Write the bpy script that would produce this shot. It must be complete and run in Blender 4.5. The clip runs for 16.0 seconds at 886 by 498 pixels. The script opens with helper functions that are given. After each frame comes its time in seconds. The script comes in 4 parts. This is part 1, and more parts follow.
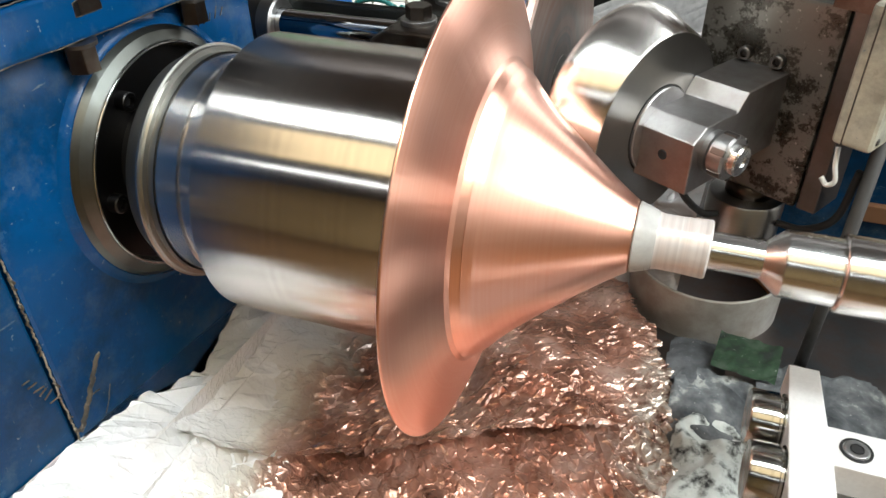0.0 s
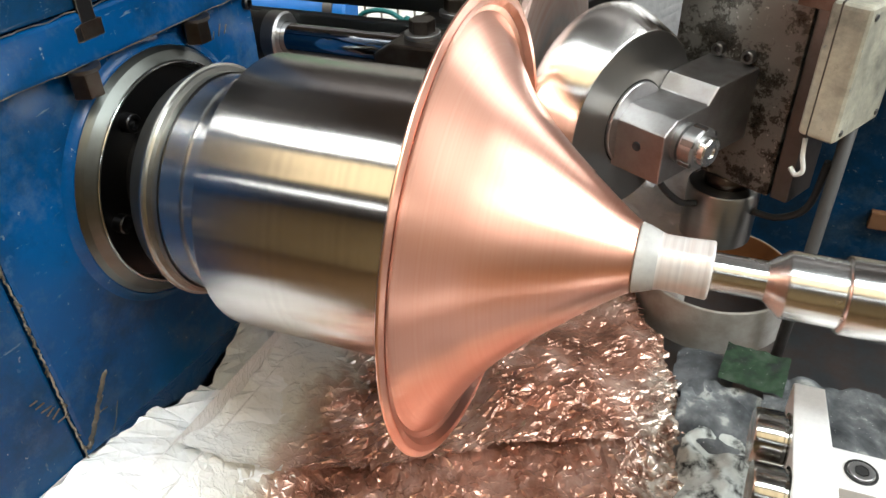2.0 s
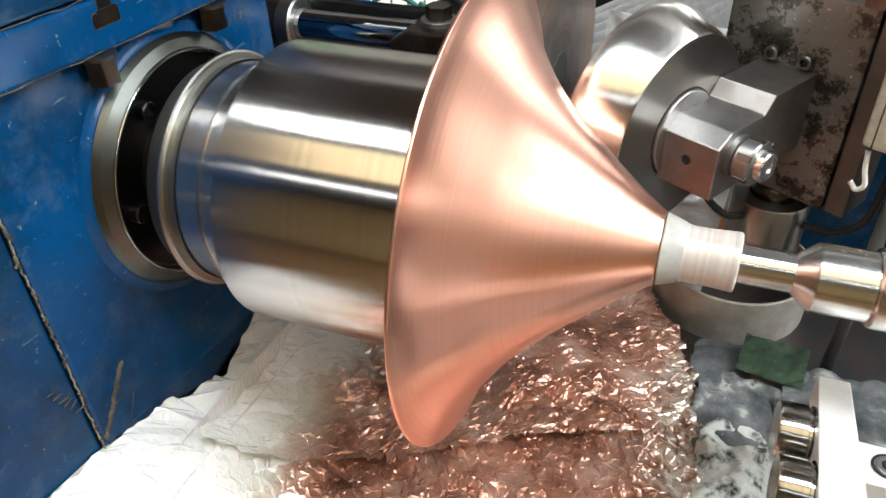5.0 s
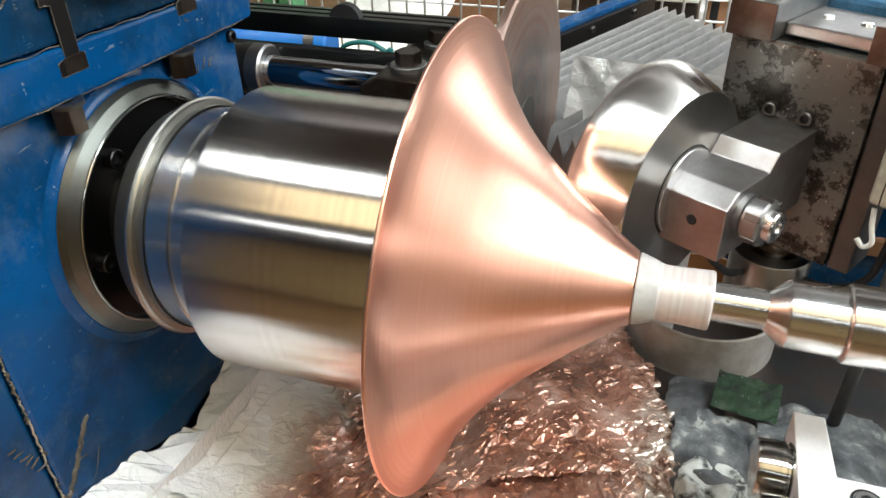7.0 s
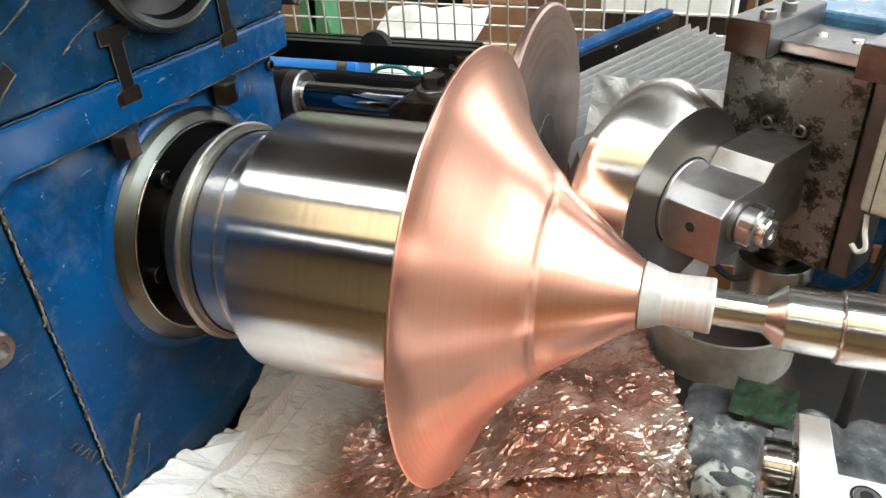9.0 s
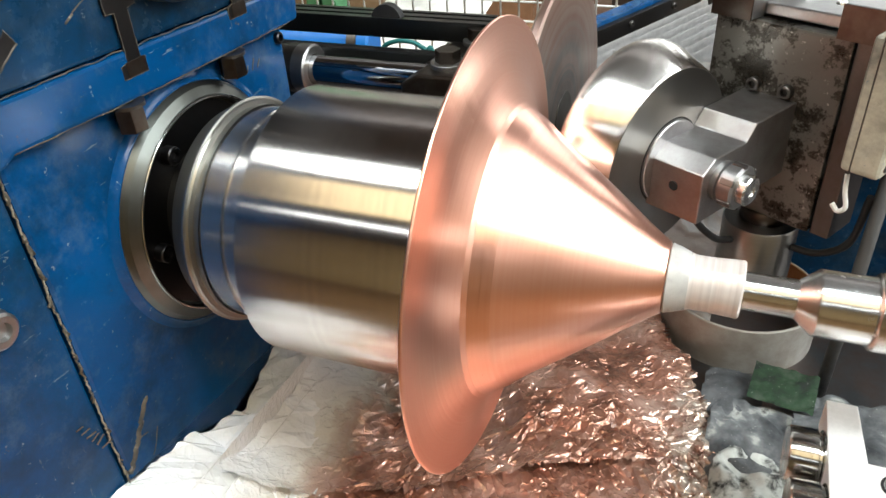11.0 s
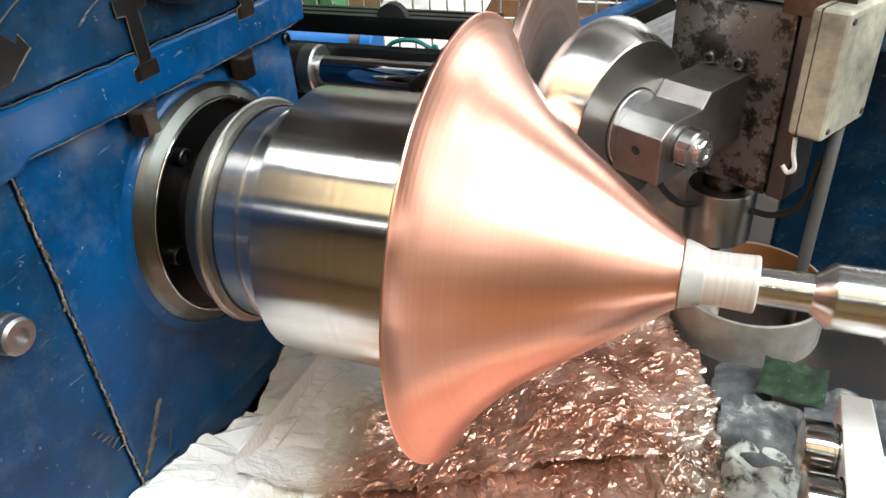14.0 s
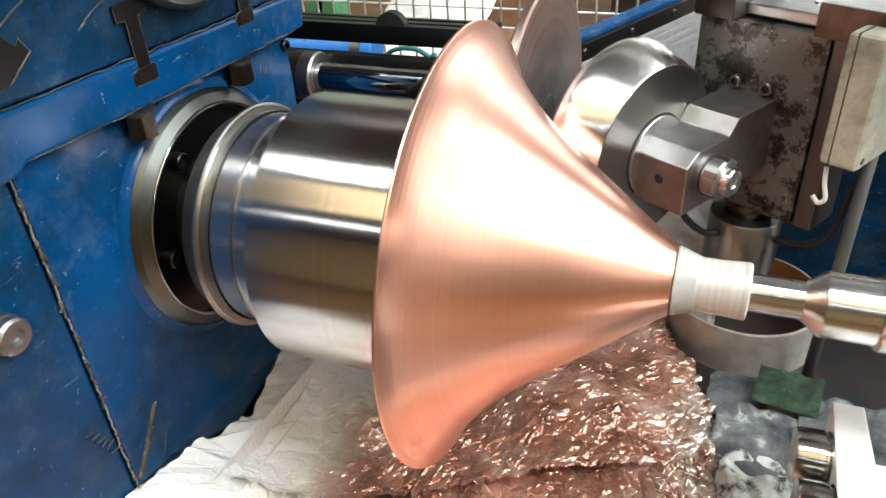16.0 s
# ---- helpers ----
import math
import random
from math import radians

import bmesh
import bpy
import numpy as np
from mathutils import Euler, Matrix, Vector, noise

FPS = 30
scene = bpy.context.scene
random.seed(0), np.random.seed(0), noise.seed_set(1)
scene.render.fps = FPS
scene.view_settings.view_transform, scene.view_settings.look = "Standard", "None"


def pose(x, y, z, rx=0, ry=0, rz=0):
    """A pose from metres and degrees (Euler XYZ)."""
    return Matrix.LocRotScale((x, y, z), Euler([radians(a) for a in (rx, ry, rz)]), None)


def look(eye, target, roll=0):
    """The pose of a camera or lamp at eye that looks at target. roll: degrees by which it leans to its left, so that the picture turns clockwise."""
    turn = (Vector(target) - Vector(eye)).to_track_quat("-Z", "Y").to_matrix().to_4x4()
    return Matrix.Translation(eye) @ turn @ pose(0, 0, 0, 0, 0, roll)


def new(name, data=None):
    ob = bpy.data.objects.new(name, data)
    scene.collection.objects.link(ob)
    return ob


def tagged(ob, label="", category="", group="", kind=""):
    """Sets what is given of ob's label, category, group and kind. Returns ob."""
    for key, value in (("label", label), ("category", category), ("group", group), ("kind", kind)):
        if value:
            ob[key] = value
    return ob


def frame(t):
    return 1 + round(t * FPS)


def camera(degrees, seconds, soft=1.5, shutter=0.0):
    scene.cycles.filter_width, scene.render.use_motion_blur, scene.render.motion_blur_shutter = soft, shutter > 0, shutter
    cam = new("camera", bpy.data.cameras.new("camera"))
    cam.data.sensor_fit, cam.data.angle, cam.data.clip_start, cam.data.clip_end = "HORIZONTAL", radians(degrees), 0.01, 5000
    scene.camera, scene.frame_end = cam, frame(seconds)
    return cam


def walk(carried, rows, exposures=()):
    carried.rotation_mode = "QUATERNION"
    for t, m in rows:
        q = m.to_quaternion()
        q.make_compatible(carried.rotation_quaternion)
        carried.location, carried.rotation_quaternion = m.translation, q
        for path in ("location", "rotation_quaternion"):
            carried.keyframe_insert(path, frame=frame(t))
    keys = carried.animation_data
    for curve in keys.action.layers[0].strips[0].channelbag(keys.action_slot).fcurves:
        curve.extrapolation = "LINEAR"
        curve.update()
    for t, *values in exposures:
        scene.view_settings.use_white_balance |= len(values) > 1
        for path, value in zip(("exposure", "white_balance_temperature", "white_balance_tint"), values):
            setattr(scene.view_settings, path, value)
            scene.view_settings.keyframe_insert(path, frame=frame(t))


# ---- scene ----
from mathutils import geometry

cam = camera(61.9, 16.0)
PATH = [
    (0, (0.339, -0.487, 1.367), (-0.236, 1.047, 0.22), -0.9),
    (0.5, (0.339, -0.477, 1.371), (-0.244, 1.044, 0.211), -0.9),
    (1, (0.345, -0.472, 1.372), (-0.252, 1.029, 0.193), -2.1),
    (1.5, (0.343, -0.474, 1.38), (-0.243, 1.053, 0.229), -1.5),
    (2, (0.344, -0.474, 1.383), (-0.262, 1.042, 0.228), -1.9),
    (2.5, (0.333, -0.471, 1.385), (-0.288, 1.035, 0.224), -2.1),
    (3, (0.334, -0.47, 1.384), (-0.282, 1.03, 0.214), -1.9),
    (3.5, (0.336, -0.473, 1.386), (-0.285, 1.033, 0.226), -2.0),
    (4, (0.336, -0.471, 1.384), (-0.279, 1.025, 0.209), -2.1),
    (4.5, (0.333, -0.471, 1.381), (-0.285, 1.011, 0.188), -2.2),
    (7, (0.324, -0.469, 1.381), (-0.228, 1.112, 0.287), -1.4),
    (7.5, (0.35, -0.49, 1.406), (-0.257, 1.077, 0.322), -3.4),
    (8, (0.374, -0.52, 1.412), (-0.31, 1.064, 0.401), -4.0),
    (8.5, (0.372, -0.517, 1.415), (-0.254, 1.079, 0.384), -3.3),
    (9, (0.352, -0.503, 1.403), (-0.302, 1.065, 0.347), -3.6),
    (11.5, (0.332, -0.49, 1.391), (-0.316, 1.043, 0.282), -3.4),
    (12, (0.328, -0.49, 1.39), (-0.31, 1.041, 0.271), -3.1),
    (12.5, (0.325, -0.493, 1.39), (-0.317, 1.038, 0.275), -3.1),
    (13, (0.325, -0.492, 1.389), (-0.314, 1.037, 0.27), -3.2),
    (13.5, (0.319, -0.496, 1.39), (-0.315, 1.036, 0.271), -3.2),
    (14, (0.322, -0.495, 1.393), (-0.325, 1.042, 0.289), -4.1),
    (14.5, (0.322, -0.492, 1.39), (-0.325, 1.027, 0.261), -4.1),
    (15, (0.329, -0.492, 1.387), (-0.31, 1.036, 0.266), -3.7),
    (15.5, (0.336, -0.495, 1.39), (-0.314, 1.047, 0.295), -3.8),
    (16, (0.329, -0.498, 1.392), (-0.325, 1.051, 0.31), -3.7),
]
walk(cam, [(t, look(eye, target, roll)) for t, eye, target, roll in PATH], [(0, -0.1), (4.7, -0.08), (7, 0.0), (11.5, 0.06), (16, 0.06)])

# ---- spin axis: along x at y = 0, height ZA ----
ZA = 1.05

# ---- world and light ----
world = bpy.data.worlds.new("workshop")
scene.world = world
world.use_nodes = True
world.node_tree.nodes["Background"].inputs[0].default_value = (0.8, 0.85, 0.9, 1)
world.node_tree.nodes["Background"].inputs[1].default_value = 0.15


def area_lamp(name, loc, sx, sy, watts, colour, rot=(0, 0, 0)):
    data = bpy.data.lights.new(name, "AREA")
    data.shape, data.size, data.size_y = "RECTANGLE", sx, sy
    data.energy, data.color = watts, colour
    ob = new(name, data)
    ob.matrix_basis = pose(*loc, *rot)
    return ob


COOL = (0.925, 0.985, 0.99)
# ceiling tube row over the machine, a warm diffuser row nearer the aisle, a thin far row
area_lamp("row_light", (2.2, -0.62, 3.55), 7.5, 0.5, 215, COOL)
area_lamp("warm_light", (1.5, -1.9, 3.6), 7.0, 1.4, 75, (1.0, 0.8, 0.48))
area_lamp("row_light", (1.0, -3.3, 3.5), 7.0, 0.14, 35, COOL)
# added rear lamp, tilted away from the machine to brighten the background
area_lamp("row_light", (0.2, 1.6, 3.4), 6.0, 0.3, 330, COOL, (62, 0, 0))
# unseen lamp added for the broad highlight on the copper cone
area_lamp("cone_fill_light", (3.3, 0.75, 3.58), 2.0, 4.0, 250, COOL)
# fill lamp added at the east wall for the copper; the wall has no window
area_lamp("wall_fill_light", (6.4, 0.6, 2.5), 6.0, 1.7, 45, (0.95, 0.98, 1.0), (90, 0, 90))
# unseen light at the north wall for the copper's top and the background
area_lamp("wall_fill_light", (2.6, 6.4, 2.45), 6.0, 1.8, 185, (0.95, 0.98, 1.0), (90, 0, 180))


# ---- materials ----
def tree(name):
    m = bpy.data.materials.new(name)
    m.use_nodes = True
    nt = m.node_tree
    return m, nt, nt.nodes["Principled BSDF"]


def link(nt, a, b):
    nt.links.new(a, b)


def noise_tex(nt, scale, detail=6, rough=0.6, stretch=None, coords="Object"):
    tc = nt.nodes.new("ShaderNodeTexCoord")
    n = nt.nodes.new("ShaderNodeTexNoise")
    n.inputs["Scale"].default_value, n.inputs["Detail"].default_value, n.inputs["Roughness"].default_value = scale, detail, rough
    if stretch:
        mp = nt.nodes.new("ShaderNodeMapping")
        mp.inputs["Scale"].default_value = stretch
        link(nt, tc.outputs[coords], mp.inputs[0])
        link(nt, mp.outputs[0], n.inputs[0])
    else:
        link(nt, tc.outputs[coords], n.inputs[0])
    return n.outputs[0]


def ramp(nt, fac, stops):
    r = nt.nodes.new("ShaderNodeValToRGB")
    while len(r.color_ramp.elements) < len(stops):
        r.color_ramp.elements.new(0.5)
    for e, (p, c) in zip(r.color_ramp.elements, stops):
        e.position = p
        e.color = (c, c, c, 1) if isinstance(c, (int, float)) else (*c, 1)
    link(nt, fac, r.inputs[0])
    return r.outputs[0]


def mix(nt, fac, a, b):
    m = nt.nodes.new("ShaderNodeMix")
    m.data_type = "RGBA"
    for sock, v in ((m.inputs[0], fac), (m.inputs[6], a), (m.inputs[7], b)):
        if isinstance(v, tuple):
            sock.default_value = (*v, 1)
        elif isinstance(v, (int, float)):
            sock.default_value = v
        else:
            link(nt, v, sock)
    return m.outputs[2]


def bump(nt, bsdf, height, strength, dist=0.001):
    b = nt.nodes.new("ShaderNodeBump")
    b.inputs["Strength"].default_value, b.inputs["Distance"].default_value = strength, dist
    link(nt, height, b.inputs["Height"])
    link(nt, b.outputs[0], bsdf.inputs["Normal"])


def metal(name, colour, rough, aniso=0.0, dirt=0.0, dirt_colour=(0.05, 0.03, 0.02), scale=30.0, tangent="RADIAL", relief=0.05, ring_scale=260.0):
    """Machined metal: fine turning or grinding marks, some stains."""
    m, nt, b = tree(name)
    b.inputs["Metallic"].default_value = 1.0
    big = noise_tex(nt, scale)
    if tangent == "RADIAL":
        fine = noise_tex(nt, 1.0, 3, 0.6, (ring_scale, 3, 3))
    else:
        fine = noise_tex(nt, 300.0, 4)
    col = mix(nt, ramp(nt, fine, [(0.3, 0.0), (0.7, 1.0)]), tuple(c * 0.92 for c in colour), colour)
    if dirt:
        col = mix(nt, ramp(nt, big, [(0.5 - dirt * 0.3, 0.0), (0.75 - dirt * 0.2, dirt)]), col, dirt_colour)
    link(nt, col, b.inputs["Base Color"])
    mr = nt.nodes.new("ShaderNodeMapRange")
    mr.inputs[3].default_value, mr.inputs[4].default_value = rough * 0.75, rough * 1.3
    link(nt, big, mr.inputs[0])
    link(nt, mr.outputs[0], b.inputs["Roughness"])
    if aniso:
        b.inputs["Anisotropic"].default_value = aniso
        b.inputs["Anisotropic Rotation"].default_value = 0.25
        tg = nt.nodes.new("ShaderNodeTangent")
        if tangent == "RADIAL":
            tg.direction_type, tg.axis = "RADIAL", "X"
        else:
            tg.direction_type = "UV_MAP"
        link(nt, tg.outputs[0], b.inputs["Tangent"])
    if relief:
        bump(nt, b, fine, relief, 0.0003)
    return m


def paint(name, colour, rough=0.35, wear=0.3, wear_colour=(0.06, 0.05, 0.04), scale=9.0, grime=0.5, gloss=0.5):
    """Old workshop enamel with grime and chips."""
    m, nt, b = tree(name)
    big, small = noise_tex(nt, scale), noise_tex(nt, 55.0, 8, 0.7)
    col = mix(nt, ramp(nt, big, [(0.35, 0.0), (0.7, 1.0)]), tuple(c * 0.78 for c in colour), tuple(min(1, c * 1.15) for c in colour))
    col = mix(nt, ramp(nt, small, [(0.72 - wear * 0.2, 0.0), (0.76 - wear * 0.15, 0.9)]), col, wear_colour)
    if wear > 0.27:
        lines = noise_tex(nt, 1.0, 5, 0.75, (40, 22, 150))
        lines2 = noise_tex(nt, 1.0, 5, 0.75, (40, 130, 30))
        col = mix(nt, ramp(nt, lines, [(0.655, 0.0), (0.69, 0.6)]), col, (0.16, 0.22, 0.25))
        col = mix(nt, ramp(nt, lines2, [(0.665, 0.0), (0.7, 0.5)]), col, (0.13, 0.16, 0.16))
        chips = noise_tex(nt, 110.0, 5, 0.65)
        col = mix(nt, ramp(nt, chips, [(0.67, 0.0), (0.69, 0.7)]), col, (0.2, 0.25, 0.27))
        dust = noise_tex(nt, 17.0, 9, 0.75)
        col = mix(nt, ramp(nt, dust, [(0.5, 0.0), (0.75, 0.45)]), col, (0.1, 0.15, 0.18))
        dark = noise_tex(nt, 6.0, 8, 0.72)
        col = mix(nt, ramp(nt, dark, [(0.62 - grime * 0.3, 0.0), (0.86 - grime * 0.3, 0.85)]), col, (0.004, 0.012, 0.018))
    link(nt, col, b.inputs["Base Color"])
    link(nt, ramp(nt, noise_tex(nt, scale * 2.3, 7, 0.7), [(0.3, rough * 0.6), (0.7, rough * 1.7)]), b.inputs["Roughness"])
    bump(nt, b, small, 0.16, 0.001)
    b.inputs["IOR"].default_value = 1.4
    b.inputs["Specular IOR Level"].default_value = gloss
    return m


def flaked(name, cut=0.58):
    """Old filler and grease in a joint: dark, with tan and rusty crumbs."""
    m, nt, b = tree(name)
    n1, n2 = noise_tex(nt, 120.0, 5, 0.7), noise_tex(nt, 45.0, 4, 0.6)
    col = mix(nt, ramp(nt, n2, [(0.4, 0.0), (0.6, 1.0)]), (0.025, 0.026, 0.024), (0.1, 0.085, 0.06))
    col = mix(nt, ramp(nt, n1, [(cut, 0.0), (cut + 0.08, 0.85)]), col, (0.3, 0.27, 0.21))
    link(nt, col, b.inputs["Base Color"])
    b.inputs["Roughness"].default_value = 0.7
    bump(nt, b, n1, 0.5, 0.001)
    return m


def spun(name, by_uv=True, dark=(0.93, 0.485, 0.36), light=(0.95, 0.525, 0.4), rough=0.29, aniso=0.5, rings=500.0):
    """Copper with fine ring marks left by the roller; the marks follow the radius alone."""
    m, nt, b = tree(name)
    b.inputs["Metallic"].default_value = 1.0
    tc = nt.nodes.new("ShaderNodeTexCoord")
    sep = nt.nodes.new("ShaderNodeSeparateXYZ")
    link(nt, tc.outputs["UV" if by_uv else "Object"], sep.inputs[0])
    n = nt.nodes.new("ShaderNodeTexNoise")
    n.noise_dimensions = "1D"
    n.inputs["Scale"].default_value, n.inputs["Detail"].default_value = rings, 4.0
    link(nt, sep.outputs[1 if by_uv else 0], n.inputs["W"])
    link(nt, mix(nt, ramp(nt, n.outputs[0], [(0.3, 0.0), (0.7, 1.0)]), dark, light), b.inputs["Base Color"])
    b.inputs["Roughness"].default_value = rough
    b.inputs["Anisotropic"].default_value = aniso
    b.inputs["Anisotropic Rotation"].default_value = 0.25
    tg = nt.nodes.new("ShaderNodeTangent")
    if by_uv:
        tg.direction_type = "UV_MAP"
    else:
        tg.direction_type, tg.axis = "RADIAL", "X"
    link(nt, tg.outputs[0], b.inputs["Tangent"])
    return m


STEEL = spun("turned_steel", False, (0.53, 0.495, 0.475), (0.58, 0.545, 0.52), 0.2, 0.95, 220.0)
ROLLER_STEEL = spun("roller_steel", False, (0.6, 0.575, 0.55), (0.66, 0.635, 0.61), 0.22, 0.9, 220.0)
STEEL_RING = spun("turned_ring_steel", False, (0.34, 0.335, 0.315), (0.42, 0.415, 0.395), 0.2, 0.85, 300.0)
STEEL_BRIGHT = metal("bright_steel", (0.62, 0.615, 0.605), 0.25, 0.7)
NOSE_STEEL = metal("nose_steel", (0.32, 0.315, 0.29), 0.36, 0.3, 0.2)
ARM_STEEL = metal("arm_steel", (0.42, 0.42, 0.425), 0.38, 0, 0.55, (0.16, 0.11, 0.085), 16.0, tangent="", relief=0.12)
OILY_STEEL = metal("oily_steel", (0.1, 0.09, 0.08), 0.35, 0, 0.7, (0.05, 0.03, 0.02), 40.0, tangent="", relief=0.3)
STEEL_GREY = metal("grey_steel", (0.34, 0.34, 0.34), 0.38, 0, 0.2, tangent="")
STEEL_DARK = metal("dark_steel", (0.12, 0.115, 0.11), 0.42, 0, 0.3, tangent="")
STEEL_WHITE = metal("milled_steel", (0.82, 0.82, 0.82), 0.42, 0, 0.12, (0.4, 0.4, 0.4), tangent="")
STEEL_WHITE.node_tree.nodes["Principled BSDF"].inputs["Metallic"].default_value = 0.45
BLACK_METAL = metal("black_steel", (0.05, 0.05, 0.052), 0.35, 0, 0.2, tangent="")
CHROME = metal("chrome_rod", (0.55, 0.56, 0.58), 0.06, 0, tangent="", relief=0)
FACE_STEEL = metal("faced_steel", (0.3, 0.295, 0.285), 0.3, 0.4, 0.1)


def blotched():
    """Ground steel worn through a dark oily skin, with pale specks."""
    m, nt, b = tree("blotched_steel")
    n1, n2, n3 = noise_tex(nt, 26.0, 10, 0.78), noise_tex(nt, 170.0, 4, 0.6), noise_tex(nt, 5.0, 3)
    col = mix(nt, ramp(nt, n1, [(0.47, 0.0), (0.51, 1.0)]), (0.03, 0.026, 0.021), (0.16, 0.155, 0.142))
    col = mix(nt, ramp(nt, n3, [(0.4, 0.0), (0.75, 0.7)]), col, (0.05, 0.045, 0.037))
    col = mix(nt, ramp(nt, n2, [(0.66, 0.0), (0.7, 0.9)]), col, (0.35, 0.34, 0.32))
    link(nt, col, b.inputs["Base Color"])
    b.inputs["Metallic"].default_value = 0.7
    link(nt, ramp(nt, n1, [(0.4, 0.25), (0.6, 0.5)]), b.inputs["Roughness"])
    bump(nt, b, n2, 0.1, 0.0006)
    return m


BLOTCHED = blotched()
COPPER = spun("spun_copper")
COPPER_LATHE = spun("spun_copper_neck", False)
BLUE = paint("blue_enamel", (0.0005, 0.052, 0.168), 0.17, 0.35, gloss=0.3, grime=0.42)
# darker than the other blues, with more dark blotches
BLUE_DEEP = paint("deep_blue_enamel", (0.0005, 0.038, 0.11), 0.2, 0.35, gloss=0.3, grime=0.8)
BLUE_DARK = paint("dark_blue_enamel", (0.0005, 0.046, 0.135), 0.18, 0.3, gloss=0.3, grime=0.5)
BLUE_DUSTY = paint("dusty_blue_enamel", (0.06, 0.16, 0.28), 0.25, 0.5, (0.45, 0.5, 0.52), grime=0.2)
GREEN = paint("green_enamel", (0.1, 0.3, 0.14), 0.4, 0.2)
BEIGE = paint("beige_plastic", (0.42, 0.4, 0.32), 0.42, 0.3)
WHITE_PAINT = paint("white_paint", (0.75, 0.76, 0.74), 0.4, 0.1)
RUBBER = paint("black_rubber", (0.015, 0.015, 0.016), 0.5, 0.0)
GREY_PIPE = paint("grey_conduit", (0.055, 0.055, 0.055), 0.5, 0.2)
SOLDER = flaked("crusted_filler")
FILLER = flaked("tan_filler", 0.42)
FLANGE = metal("flange_steel", (0.115, 0.122, 0.114), 0.34, 0.3, 0.35, (0.06, 0.055, 0.045))
# floor coloured brown to put the dark gold band into the mandrel's reflection
FLOOR = paint("brown_floor", (0.17, 0.1, 0.045), 0.6, 0.2, scale=2.0)
# unseen ceiling, kept dark for the dark band reflected along the mandrel's top
CEILING = paint("ceiling_sheet", (0.12, 0.108, 0.105), 0.8, 0.0, scale=1.0)
WALL = paint("workshop_wall", (0.4, 0.37, 0.32), 0.8, 0.05, scale=1.0)
WALL_TAN = paint("tan_wall", (0.36, 0.26, 0.13), 0.8, 0.05, scale=1.0)
BROWN = paint("brown_board", (0.2, 0.1, 0.05), 0.6, 0.1)
def nylon():
    """Worn nylon: grey and pinkish bands round the axis, wet gloss."""
    m, nt, b = tree("nylon")
    n1, n2 = noise_tex(nt, 1.0, 5, 0.65, (150, 2, 2)), noise_tex(nt, 1.0, 3, 0.6, (45, 3, 3))
    col = ramp(nt, n1, [(0.3, (0.42, 0.39, 0.38)), (0.5, (0.56, 0.53, 0.515)), (0.7, (0.68, 0.66, 0.64))])
    col = mix(nt, ramp(nt, n2, [(0.45, 0.0), (0.65, 0.5)]), col, (0.45, 0.32, 0.28))
    link(nt, col, b.inputs["Base Color"])
    b.inputs["Roughness"].default_value = 0.28
    b.inputs["Metallic"].default_value = 0.25
    b.inputs["Subsurface Weight"].default_value = 0.0
    return m


NYLON = nylon()


# ---- mesh helpers ----
def part(name, data, material, parent=None, label="", m=None):
    if isinstance(data, bmesh.types.BMesh):
        bm, data = data, bpy.data.meshes.new(name)
        bm.to_mesh(data)
        bm.free()
    if material and not data.materials:
        data.materials.append(material)
    ob = new(name, data)
    ob.parent = parent
    if m is not None:
        ob.matrix_basis = m
    return tagged(ob, label)


def thing(name, label, category, m=None, group="", kind=""):
    ob = new(name)
    ob.empty_display_size = 0.05
    if m is not None:
        ob.matrix_basis = m
    return tagged(ob, label, category, group, kind)


def lathe(profile, segs=96, crease=32.0, closed=False):
    """Surface of revolution about x from (x, r) points; corners sharper than crease stay sharp."""
    pts = list(profile) + ([profile[0]] if closed else [])
    if sum((q[0] - p[0]) for p, q in zip(pts, pts[1:])) < -1e-6:
        pts.reverse()
    nseg = len(pts) - 1
    seg_n = []
    for (x0, r0), (x1, r1) in zip(pts, pts[1:]):
        l = math.hypot(x1 - x0, r1 - r0) or 1e-9
        seg_n.append((-(r1 - r0) / l, (x1 - x0) / l))

    def nrm(i, j):
        a, b = seg_n[i], seg_n[j]
        if a[0] * b[0] + a[1] * b[1] < math.cos(math.radians(crease)):
            return a
        s = (a[0] + b[0], a[1] + b[1])
        l = math.hypot(*s)
        return (s[0] / l, s[1] / l)
    cs = [(math.cos(2 * math.pi * k / segs), math.sin(2 * math.pi * k / segs)) for k in range(segs)]
    verts, faces, norms, ring = [], [], [], []
    for i, (x, r) in enumerate(pts):
        if closed and i == nseg:
            ring.append(ring[0])
        elif r < 1e-7:
            ring.append([len(verts)] * segs)
            verts.append((x, 0, 0))
        else:
            ring.append([len(verts) + k for k in range(segs)])
            verts += [(x, r * c, r * s) for c, s in cs]
    for i in range(nseg):
        n0 = nrm(i, i - 1) if i > 0 or closed else seg_n[i]
        n1 = nrm(i, (i + 1) % nseg) if i < nseg - 1 or closed else seg_n[i]
        for k in range(segs):
            k2 = (k + 1) % segs
            corners = [(ring[i][k2], n0, k2), (ring[i + 1][k2], n1, k2), (ring[i + 1][k], n1, k), (ring[i][k], n0, k)]
            seen, f = set(), []
            for v, n, q in corners:
                if v not in seen:
                    seen.add(v)
                    f.append(v)
                    norms.append((n[0], n[1] * cs[q][0], n[1] * cs[q][1]))
            faces.append(f)
    me = bpy.data.meshes.new("turned")
    me.from_pydata(verts, [], faces)
    me.shade_smooth()
    me.normals_split_custom_set(norms)
    return me


